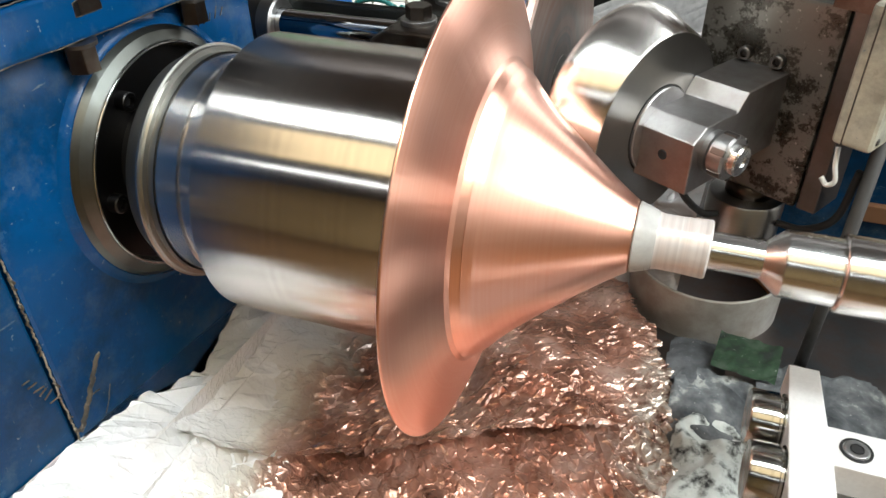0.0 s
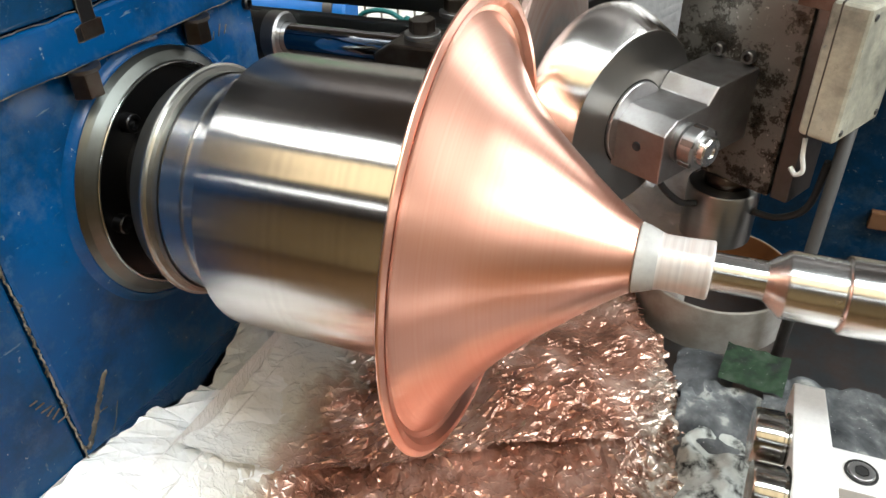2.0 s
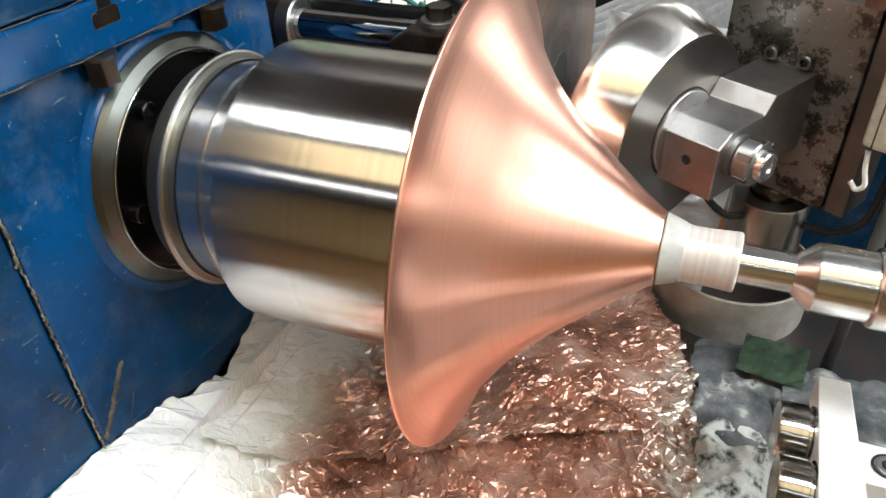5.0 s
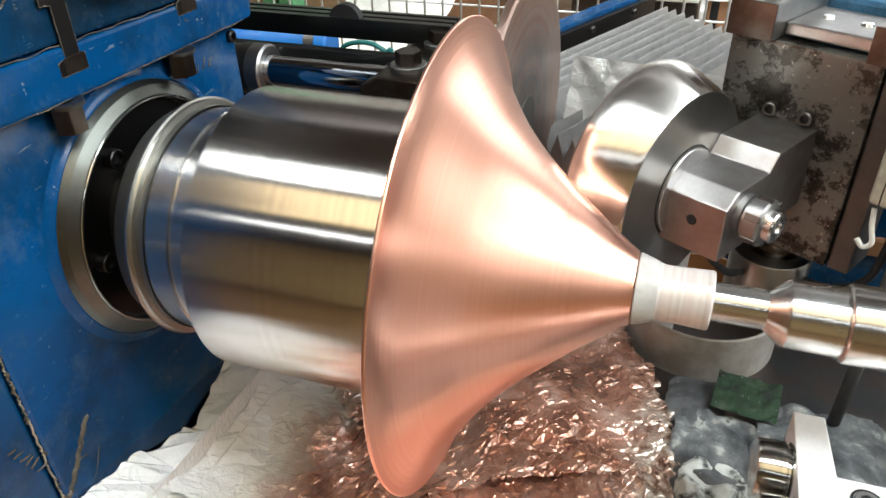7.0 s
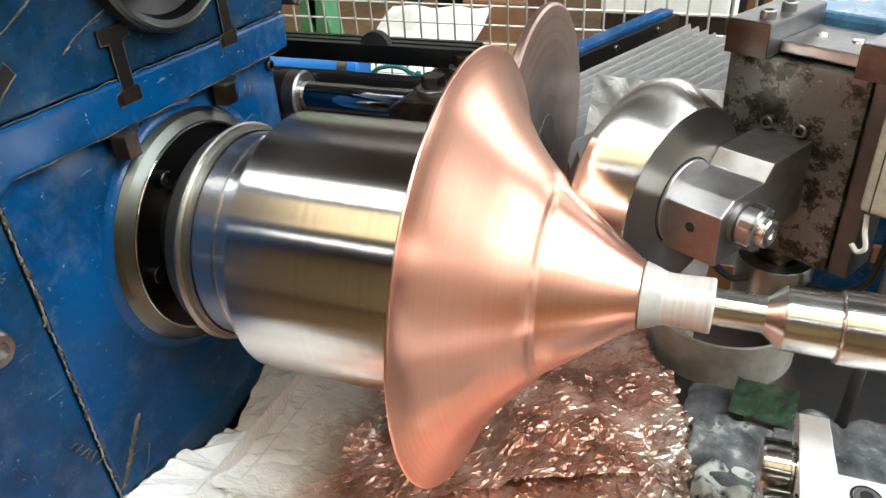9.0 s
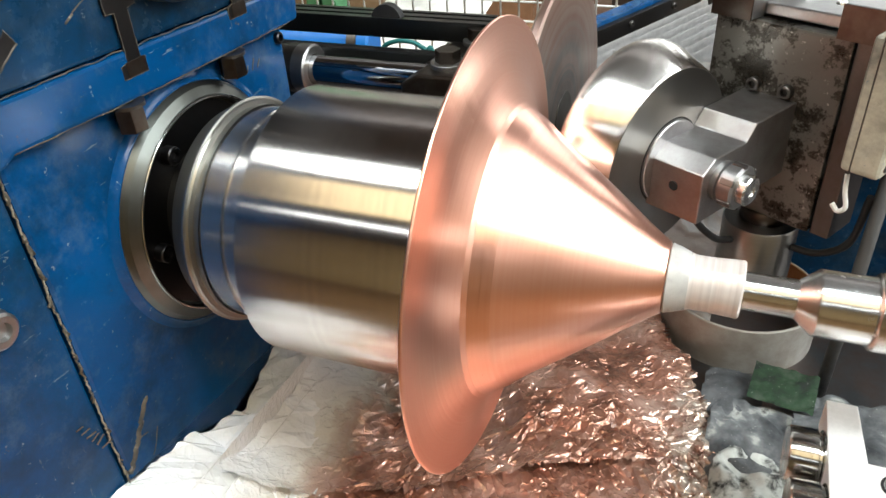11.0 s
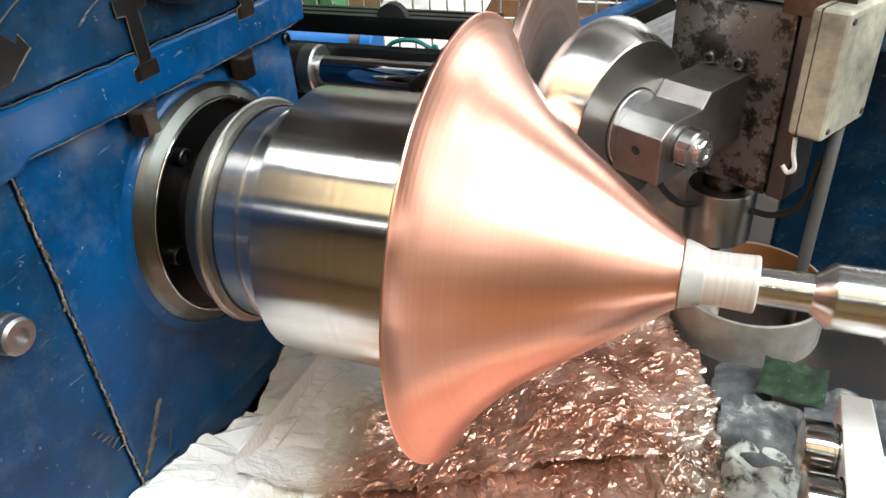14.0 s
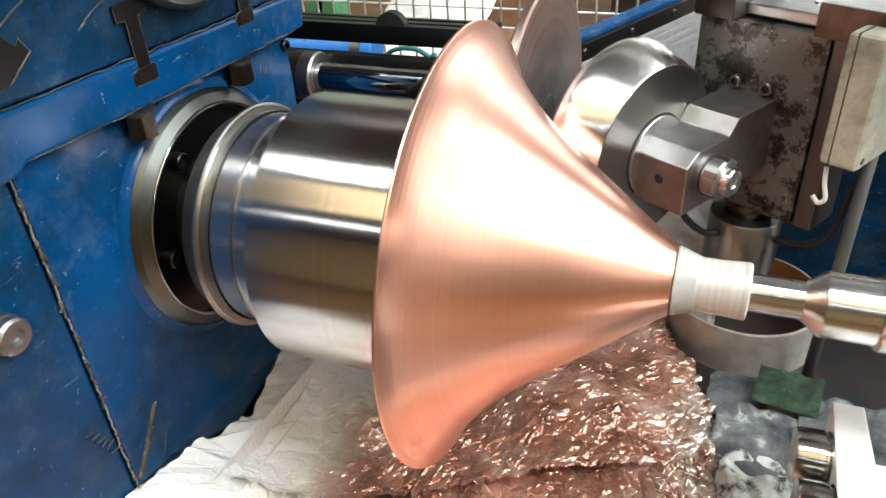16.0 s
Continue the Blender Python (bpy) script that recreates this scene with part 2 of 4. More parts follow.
def box(sx, sy, sz, loc=(0, 0, 0), bevel=0.002, seg=2, rot=None):
    bm = bmesh.new()
    bmesh.ops.create_cube(bm, size=1.0, matrix=Matrix.Diagonal((sx, sy, sz, 1)))
    if bevel:
        bmesh.ops.bevel(bm, geom=bm.edges[:], offset=bevel, segments=seg, affect="EDGES", profile=0.6)
    m = Matrix.Translation(loc)
    bmesh.ops.transform(bm, matrix=m @ rot if rot else m, verts=bm.verts[:])
    return bm


def prism(poly, h0, h1, axis="x", bevel=0.0015):
    """A flat outline drawn through a thickness. axis x: outline in (y, z); y: (x, z); z: (x, y)."""
    def p(a, b, h):
        return {"x": (h, a, b), "y": (a, h, b), "z": (a, b, h)}[axis]
    bm = bmesh.new()
    lo = [bm.verts.new(p(a, b, h0)) for a, b in poly]
    hi = [bm.verts.new(p(a, b, h1)) for a, b in poly]
    bm.faces.new(lo[::-1])
    bm.faces.new(hi)
    n = len(poly)
    for i in range(n):
        bm.faces.new((lo[i], lo[(i + 1) % n], hi[(i + 1) % n], hi[i]))
    bmesh.ops.recalc_face_normals(bm, faces=bm.faces[:])
    if bevel:
        bmesh.ops.bevel(bm, geom=bm.edges[:], offset=bevel, segments=2, affect="EDGES", profile=0.6)
    return bm


def tube(points, radius, sides=10):
    """A round bar or cable along points."""
    bm = bmesh.new()
    rings = []
    for i, p in enumerate(points):
        p = Vector(p)
        d = (Vector(points[min(i + 1, len(points) - 1)]) - Vector(points[max(i - 1, 0)])).normalized()
        u = d.orthogonal().normalized() if i == 0 else (u - d * u.dot(d)).normalized()
        v = d.cross(u)
        rings.append([bm.verts.new(p + radius * (math.cos(2 * math.pi * k / sides) * u + math.sin(2 * math.pi * k / sides) * v)) for k in range(sides)])
    for a, b in zip(rings, rings[1:]):
        for k in range(sides):
            bm.faces.new((a[k], a[(k + 1) % sides], b[(k + 1) % sides], b[k])).smooth = True
    bm.faces.new(rings[0][::-1])
    bm.faces.new(rings[-1])
    return bm


def smooth_curve(points, n=8):
    """Catmull-Rom through the points."""
    out = []
    P = [Vector(p) for p in points]
    P = [2 * P[0] - P[1]] + P + [2 * P[-1] - P[-2]]
    for i in range(1, len(P) - 2):
        for k in range(n):
            t = k / n
            a, b, c, d = P[i - 1], P[i], P[i + 1], P[i + 2]
            out.append(0.5 * (2 * b + (c - a) * t + (2 * a - 5 * b + 4 * c - d) * t * t + (3 * b - a - 3 * c + d) * t ** 3))
    return out + [P[-2]]


def hex_prism(r, h0, h1, axis="z"):
    return prism([(r * math.cos(math.pi / 3 * k), r * math.sin(math.pi / 3 * k)) for k in range(6)], h0, h1, axis, 0.0008)


def socket_screw(name, m, parent, r=0.009, h=0.01, mat=None):
    """Cap screw with a hexagon socket, its axis along local x."""
    head = part(name, lathe([(0, 0), (0, r), (h - 0.001, r), (h, r - 0.001), (h, r * 0.58), (h - 0.004, r * 0.55), (h - 0.004, 0)], 24), mat or STEEL_DARK, parent, "", m)
    return head

# ---- headstock ----
HX = -0.119


def worn_edge(parent, x, path, r=0.0005, seed=6):
    """Paint worn to pale metal along an edge in short broken lengths."""
    rnd = random.Random(seed)
    for (y0, z0), (y1, z1) in zip(path, path[1:]):
        n = max(2, int(math.hypot(y1 - y0, z1 - z0) / 0.004))
        if rnd.random() < 0.15:
            continue
        pts = [(x, y0 + (y1 - y0) * k / n + rnd.uniform(-0.0005, 0.0005), z0 + (z1 - z0) * k / n + rnd.uniform(-0.0005, 0.0005)) for k in range(n + 1)]
        part("worn_edge", tube(pts, r * rnd.uniform(0.5, 1.1), 6), SOLDER, parent)


def make_headstock():
    hs = thing("headstock", "blue painted lathe headstock with worn enamel and crusted seams", "machine", pose(0, 0, 0), kind="structure")
    # lower face with a boss round the spindle, a fillet of paint against the flange
    part("face_plate", prism([(-0.186, 0.3), (0.172, 0.3), (0.172, 1.19), (-0.186, 1.19)], HX - 0.25, HX, "x", 0.004), BLUE, hs)
    fill = [(HX - 0.001, 0.127), (HX + 0.0008, 0.122), (HX + 0.002, 0.119), (HX + 0.0042, 0.1165), (HX + 0.0042, 0.1155), (HX + 0.003, 0.113)]
    part("boss", lathe(fill, 72), BLUE, hs, "", pose(0, 0, ZA))
    part("side_plate", prism([(-0.315, 0.3), (-0.189, 0.3), (-0.189, 1.18), (-0.315, 1.18)], HX - 0.25, HX - 0.002, "x", 0.003), BLUE_DARK, hs)
    # upper ledges; the slotted clamp plates stand proud of the face
    PX = HX + 0.015
    lower = prism([(-0.18, 1.1865), (-0.05, 1.1795), (0.172, 1.173), (0.186, 1.173), (0.19, 1.2078), (-0.315, 1.2282), (-0.315, 1.187), (-0.21, 1.18), (-0.19, 1.181)], HX - 0.2, PX, "x", 0.003)
    part("clamp_ledge", lower, BLUE, hs)
    upper = prism([(-0.315, 1.2302), (0.192, 1.2097), (0.203, 1.25), (0.203, 1.41), (-0.315, 1.41)], HX - 0.2, PX - 0.003, "x", 0.003)
    part("upper_plate", upper, BLUE_DEEP, hs, "darker blue plate above the clamp ledge")
    # T-slots with a lip: flat dark inlays stand in for the shade inside
    for y, z0, z1 in ((-0.054, 1.198, 1.26), (0.088, 1.204, 1.30)):
        part("slot_shade", prism([(y - 0.015, z0), (y + 0.012, z0 - 0.001), (y + 0.012, z0 + 0.011), (y + 0.007, z0 + 0.012), (y + 0.007, z1 - 0.012), (y + 0.016, z1 - 0.011), (y + 0.017, z1), (y - 0.016, z1), (y - 0.016, z1 - 0.012), (y - 0.007, z1 - 0.013), (y - 0.007, z0 + 0.012), (y - 0.015, z0 + 0.01)], PX - 0.002, PX + 0.0006, "x", 0.0003), BLACK_METAL, hs, "flat dark inlay for the shade in a T-slot")
        rim = [(y - 0.015, z0), (y + 0.012, z0 - 0.001), (y + 0.012, z0 + 0.011), (y + 0.007, z0 + 0.012), (y + 0.007, z1 - 0.012), (y + 0.016, z1 - 0.011), (y + 0.017, z1), (y - 0.016, z1), (y - 0.016, z1 - 0.012), (y - 0.007, z1 - 0.013), (y - 0.007, z0 + 0.012), (y - 0.015, z0 + 0.01), (y - 0.015, z0)]
        worn_edge(hs, PX + 0.0002, rim)
        part("slot_floor", box(0.0006, 0.02, 0.012, (PX + 0.0008, y, z0 + 0.006), 0.0002), OILY_STEEL, hs)
    # third slot, its shade likewise a flat dark inlay
    part("slot_shade", prism([(-0.2, 1.232), (-0.171, 1.236), (-0.147, 1.252), (-0.153, 1.262), (-0.157, 1.258), (-0.166, 1.268), (-0.2, 1.27)], PX - 0.004, PX - 0.0024, "x", 0.0003), BLACK_METAL, hs, "flat dark inlay for the shade in a T-slot")
    # upper spindle housing, a dark ring above the face
    ring = [(0.0, 0.081), (0.014, 0.081), (0.016, 0.078), (0.014, 0.073), (0.004, 0.069), (-0.001, 0.052), (0.02, 0.047), (0.045, 0.043), (0.05, 0.037), (0.05, 0.0)]
    part("upper_bearing", lathe(ring, 64, 25), BLACK_METAL, hs, "dark oily bearing housing", pose(PX - 0.003, 0.014, 1.3225))
    part("bearing_rim", lathe([(0.0, 0.0835), (0.013, 0.0835), (0.0165, 0.0815), (0.0172, 0.079), (0.016, 0.0775), (0.01, 0.0765)], 96, 20), FLANGE, hs, "worn steel rim", pose(PX - 0.003, 0.014, 1.3225))
    # scratched lines in the upper plate, rust at the ledge's corner, screws at its end
    worn_edge(hs, PX - 0.0028, [(-0.176, 1.266), (-0.129, 1.288), (-0.087, 1.309), (-0.05, 1.33)], 0.0011, 2)
    worn_edge(hs, PX - 0.0028, [(-0.104, 1.252), (-0.095, 1.257), (-0.085, 1.262), (-0.05, 1.2735)], 0.0009, 3)
    worn_edge(hs, PX - 0.0028, [(-0.2, 1.232), (-0.171, 1.236), (-0.147, 1.252), (-0.153, 1.262)], 0.0009, 9)
    slot_screw = part("slotted_screw", lathe([(-0.02, 0.0), (-0.02, 0.0125), (0.006, 0.0125), (0.0075, 0.0112), (0.0075, 0.0)], 40), STEEL_GREY, hs, "", pose(PX - 0.002, 0.2135, 1.223))
    # black bar laid on the head for the shade in its slot
    part("screw_slot_shade", box(0.0006, 0.0225, 0.0026, (0.0076, 0, 0), 0.0001, 1, Matrix.Rotation(math.radians(62), 4, "X")), BLACK_METAL, slot_screw)
    socket_screw("cap_screw", pose(HX - 0.001, 0.163, 1.158), hs, 0.0062, 0.006, BLACK_METAL)
    # hexagon nuts below the ledge
    for y in (-0.072, 0.066):
        nut = part("nut", hex_prism(0.0125, 0, 0.02, "z"), OILY_STEEL, hs, "", pose(HX + 0.0125, y, 1.158 if y < 0 else 1.153, 0, 0, 20))
        part("washer", lathe([(0, 0.006), (0, 0.014), (0.003, 0.014), (0.003, 0.006)], 24), STEEL_DARK, nut, "", pose(0, 0, 0.02, 0, -90, 0))
    # crusted seam between the plates, a weld line and a scrape
    rnd = random.Random(4)
    pts = [(HX - 0.0005, -0.1875 + 0.0014 * noise.noise((z * 40, 0, 0)) + rnd.uniform(-0.0008, 0.0008), z) for z in np.linspace(0.62, 1.185, 260)]
    part("seam", tube(pts, 0.0009, 7), FILLER, hs, "flaking filler along the joint")
    pts = [(PX - 0.002, y, 1.2095 - 0.0404 * (y - 0.172) + 0.0015 * noise.noise((y * 50, 3, 0)) + rnd.uniform(-0.0003, 0.0003)) for y in np.linspace(-0.314, 0.17, 110)]
    part("seam", tube(pts, 0.0005, 6), SOLDER, hs, "flaking filler along the joint")
    part("seam", tube([(PX - 0.001, y, float(np.interp(y, [-0.18, -0.05, 0.172], [1.1865, 1.1795, 1.173])) + 0.001 * noise.noise((y * 50, 7, 0))) for y in np.linspace(-0.18, 0.17, 90)], 0.0005, 6), SOLDER, hs, "flaking filler along the joint")
    for k in range(34):
        z = rnd.uniform(0.74, 1.18)
        y = -0.1875 + 0.0014 * noise.noise((z * 40, 0, 0))
        part("flake", tube([(HX - 0.0006, y + rnd.uniform(-0.003, 0.003), z), (HX - 0.0002, y + rnd.uniform(-0.001, 0.001), z + rnd.uniform(0.002, 0.006)), (HX - 0.0006, y, z + rnd.uniform(0.006, 0.012))], rnd.uniform(0.0006, 0.0016), 6), SOLDER, hs)
    scar = [(HX - 0.0008, -0.14 - 0.042 * k / 29 + rnd.uniform(-0.0018, 0.0018), 0.921 - 0.056 * k / 29) for k in range(30)]
    part("scrape", tube(scar, 0.003, 7), SOLDER, hs, "rusty scrape in the paint")
    worn_edge(hs, HX, [(-0.163, 0.889), (-0.151, 0.886), (-0.1395, 0.8825), (-0.147, 0.8675), (-0.154, 0.858)], 0.0011, 21)
    # bolt head on the side plate
    bolt = part("bolt_head", lathe([(0, 0), (0, 0.015), (0.012, 0.015), (0.014, 0.0137), (0.02, 0.0137), (0.022, 0.0115), (0.022, 0.007), (0.018, 0.006), (0.018, 0)], 32), STEEL_GREY, hs, "bare steel bolt head", pose(HX - 0.006, -0.2395, 1.0805))
    # marking scratched into the paint, unreadable strokes
    for (y0, z0, dy) in ((-0.213, 0.95, 0.0), (0.075, 1.141, 1.0)):
        for k in range(6):
            if dy:
                a, b = (y0 + 0.009 * k, z0 + 0.0 * k), (y0 + 0.009 * k + rnd.uniform(0.001, 0.006), z0 + rnd.uniform(0.006, 0.014))
            else:
                a, b = (y0 + 0.003 * k, z0 - 0.007 * k), (y0 + 0.003 * k + rnd.uniform(0.006, 0.012), z0 - 0.007 * k + rnd.uniform(-0.003, 0.004))
            part("scratch", tube([(HX, *a), (HX, *b)], 0.0007, 5), SOLDER, hs)
    return hs


make_headstock()


# ---- spindle nose, static flange and turning parts ----
def make_flange():
    fl = thing("spindle_flange", "grey steel bearing flange ring with cap screws on the headstock", "flange", pose(0, 0, ZA))
    prof = [(HX, 0.1155), (HX + 0.0038, 0.1155), (HX + 0.0048, 0.1148), (HX + 0.0082, 0.112), (HX + 0.0092, 0.1112), (HX + 0.0145, 0.1035), (HX + 0.0158, 0.1028), (HX + 0.016, 0.1015), (HX + 0.015, 0.1005), (HX + 0.005, 0.0995), (HX + 0.004, 0.098), (HX + 0.004, 0.06)]
    part("ring", lathe(prof, 128, 15), FLANGE, fl)
    for k in range(5):
        a = math.radians(119.3 + 67.5 * k)
        screw = socket_screw("cap_screw", pose(HX + 0.003, 0.0776 * math.cos(a), 0.0776 * math.sin(a)), fl, 0.0085, 0.011, BLACK_METAL)
        # black hexagon stands in for the shaded socket
        part("socket_shade", hex_prism(0.0048, 0.0068, 0.0072, "x"), RUBBER, screw)
    part("recess", lathe([(HX + 0.0042, 0.0975), (HX + 0.0046, 0.0972), (HX + 0.0046, 0.06)], 96), BLACK_METAL, fl)
    part("edge", lathe([(HX + 0.0145, 0.1035), (HX + 0.0164, 0.1024), (HX + 0.0164, 0.1012), (HX + 0.014, 0.1)], 128), STEEL_BRIGHT, fl, "bright steel edge")
    return fl


make_flange()


def make_mandrel():
    md = thing("mandrel", "polished steel spinning mandrel turning on the lathe spindle", "mandrel", pose(0, 0, ZA))
    part("shaft", lathe([(-0.119, 0.06), (-0.07, 0.06)], 96), STEEL_DARK, md)
    part("spindle_nose", lathe([(-0.0815, 0.05), (-0.081, 0.0925), (-0.0795, 0.0945), (-0.068, 0.1005), (-0.0625, 0.1035), (-0.0615, 0.105), (-0.0595, 0.1052), (-0.0585, 0.1035), (-0.0565, 0.1025), (-0.0555, 0.0985), (-0.05, 0.0985)], 128, 15), NOSE_STEEL, md)
    part("spigot", lathe([(-0.056, 0.0972), (-0.0315, 0.0972), (-0.0305, 0.0985), (-0.029, 0.0985), (-0.028, 0.0965), (-0.002, 0.0965), (-0.0012, 0.115)], 128), ROLLER_STEEL, md)
    part("body", lathe([(-0.001, 0.09), (-0.001, 0.1185), (0.0006, 0.12), (0.128, 0.12), (0.145, 0.118), (0.165, 0.115), (0.182, 0.105), (0.21, 0.086), (0.236, 0.071), (0.27, 0.048), (0.306, 0.026), (0.308, 0.0)], 128, 20), STEEL, md)
    return md


mandrel = make_mandrel()


# ---- the copper workpiece ----
def curve(points):
    """A smooth curve through (radius, place) points."""
    k, v = np.array([p[0] for p in points]), np.array([p[1] for p in points])
    d = np.gradient(v, k)
    def at(q):
        i = int(np.clip(np.searchsorted(k, q) - 1, 0, len(k) - 2))
        h = k[i + 1] - k[i]
        t = (q - k[i]) / h
        return float((2 * t ** 3 - 3 * t ** 2 + 1) * v[i] + (t ** 3 - 2 * t ** 2 + t) * h * d[i] + (3 * t ** 2 - 2 * t ** 3) * v[i + 1] + (t ** 3 - t ** 2) * h * d[i + 1])
    return at


# axial place of the sheet by radius: after the first pass, and after the second
PASS_A = curve([(0.028, 0.3115), (0.04, 0.2955), (0.055, 0.2760), (0.075, 0.2510), (0.095, 0.2290), (0.115, 0.2110), (0.135, 0.1970), (0.15, 0.1876), (0.163, 0.1806), (0.174, 0.1764), (0.181, 0.1748), (0.192, 0.1738)])
PASS_B = curve([(0.028, 0.3115), (0.04, 0.2945), (0.055, 0.2750), (0.075, 0.2480), (0.095, 0.2205), (0.115, 0.1965), (0.135, 0.1765), (0.15, 0.1642), (0.163, 0.1545), (0.174, 0.1482), (0.181, 0.1456), (0.192, 0.1432)])
# the loose flange outside the roller's track, at the start and late in the second pass
LOOSE_A = curve([(0.09, 0.213), (0.105, 0.2065), (0.12, 0.2025), (0.14, 0.1975), (0.165, 0.191), (0.178, 0.1868), (0.192, 0.1812)])
LOOSE_B = curve([(0.09, 0.190), (0.11, 0.178), (0.13, 0.168), (0.144, 0.1645), (0.157, 0.1645), (0.17, 0.1665), (0.18, 0.1685), (0.192, 0.169)])
TRACK = [(0, 0.117), (0.5, 0.126), (1, 0.139), (1.5, 0.155), (2, 0.173), (2.4, 0.19), (2.8, 0.21)]
TRACK_B = [(8.3, 0.064), (8.6, 0.073), (9, 0.0824), (9.5, 0.091), (10, 0.099), (10.5, 0.107), (11, 0.116), (11.5, 0.125), (12, 0.134), (12.5, 0.144), (13, 0.157), (13.5, 0.172), (14, 0.19), (14.4, 0.21)]


def sheet_x(r, t):
    """Where along the axis the sheet lies at radius r."""
    if t < 5:
        rc = np.interp(t, *zip(*TRACK))
        inner, outer = PASS_A(r), LOOSE_A(r)
    else:
        rc = np.interp(t, *zip(*TRACK_B))
        f = np.interp(t, [9.2, 12.3], [0, 1])
        g = np.interp(t, [12.4, 13, 13.5, 14], [0, 0.25, 0.52, 1])
        inner, outer = PASS_B(r), (1 - f) * PASS_A(r) + f * ((1 - g) * LOOSE_B(r) + g * PASS_B(r))
    w = np.clip((r - rc + 0.006) / 0.013, 0, 1)
    w = w * w * (3 - 2 * w)
    return float(inner * (1 - w) + outer * w)


R0, R1, STRIPS, SECTORS = 0.06, 0.1855, 28, 64
SHEET_T = 0.0026
FORM_TIMES = [0, 0.5, 1, 1.5, 2, 2.4, 2.8, 8.2, 8.6, 9, 9.5, 10, 10.5, 11, 11.5, 12, 12.5, 13, 13.5, 14, 14.4, 16]


def slope(r, t):
    return (sheet_x(r + 0.002, t) - sheet_x(r - 0.002, t)) / 0.004


def segment_mesh(r, half, beta, rim):
    """One curved piece of the sheet round radius r, leaning by beta; local x axial, y radial, z tangential."""
    verts, norms, faces, uvs = [], [], [], []
    nt, nr = 6, 2
    w = math.pi / SECTORS * 1.012
    def add(grid, nsign):
        base = len(verts)
        for row in grid:
            for p, n in row:
                verts.append(p)
                norms.append(n)
                uvs.append((p[2], p[1] + r))
        m = len(grid[0])
        for i in range(len(grid) - 1):
            for j in range(m - 1):
                q = (base + i * m + j, base + i * m + j + 1, base + (i + 1) * m + j + 1, base + (i + 1) * m + j)
                faces.append(q[::-1] if nsign > 0 else q)
    tb, c = math.tan(beta), math.cos(beta)
    def pt(rho, th, off):
        rr = r + rho - off * math.sin(beta)
        x = rho * tb + off * c
        return (x, rr * math.cos(th) - r, rr * math.sin(th))
    def nn(th, s=1):
        return (s * c, -s * math.sin(beta) * math.cos(th), -s * math.sin(beta) * math.sin(th))
    ths = [-w + 2 * w * k / nt for k in range(nt + 1)]
    rhos = [-half + 2 * half * k / nr for k in range(nr + 1)]
    add([[(pt(p, th, 0), nn(th)) for th in ths] for p in rhos], 1)
    add([[(pt(p, th, -SHEET_T), nn(th, -1)) for th in ths] for p in rhos], -1)
    if rim:
        # rounded outer edge
        arc = [(SHEET_T / 2 * math.cos(a), SHEET_T / 2 * math.sin(a)) for a in np.linspace(0, math.pi, 6)]
        rows = []
        for ax, ar in arc:
            row = []
            for th in ths:
                rho = half + ar * c
                base_r = r + half + (SHEET_T / 2) * math.sin(beta) - ax * math.sin(beta) + ar * c
                x = half * tb - SHEET_T / 2 * c + ax * c + ar * math.sin(beta)
                n = (ax * c + ar * math.sin(beta), -ax * math.sin(beta) + ar * c)
                l = math.hypot(*n)
                row.append(((x, base_r * math.cos(th) - r, base_r * math.sin(th)), (n[0] / l, n[1] / l * math.cos(th), n[1] / l * math.sin(th))))
            rows.append(row)
        add(rows, 1)
    me = bpy.data.meshes.new("copper_segment")
    me.from_pydata(verts, [], faces)
    uv = me.uv_layers.new(name="UVMap")
    for lp in me.loops:
        uv.data[lp.index].uv = uvs[lp.vertex_index]
    me.shade_smooth()
    me.normals_split_custom_set_from_vertices(norms)
    me.materials.append(COPPER)
    return me


workpiece = thing("copper_workpiece", "bright spun copper cone with a flaring rim on the mandrel", "workpiece", pose(0, 0, ZA))
neck = [(PASS_B(r), r) for r in (0.0625, 0.058, 0.053, 0.046, 0.04, 0.034, 0.03)] + [(0.3115, 0.0285), (0.312, 0.027), (0.3105, 0.0255), (0.285, 0.042)]
part("neck", lathe(neck, 128), COPPER_LATHE, workpiece)
SEGMENTS = []


def make_sheet():
    dr = (R1 - R0) / STRIPS
    for i in range(STRIPS):
        r = R0 + dr * (i + 0.5)
        betas = [math.atan(slope(r, t)) for t in FORM_TIMES]
        mean = sorted(math.atan(slope(r, 0.5 * k)) for k in range(33))[16]
        me = segment_mesh(r, dr * 0.52 * math.cos(mean) / min(math.cos(b) for b in betas), mean, i == STRIPS - 1)
        for k in range(SECTORS):
            ob = part("copper_segment", me, None, workpiece)
            SEGMENTS.append((ob, r, mean, 360.0 * k / SECTORS))


make_sheet()


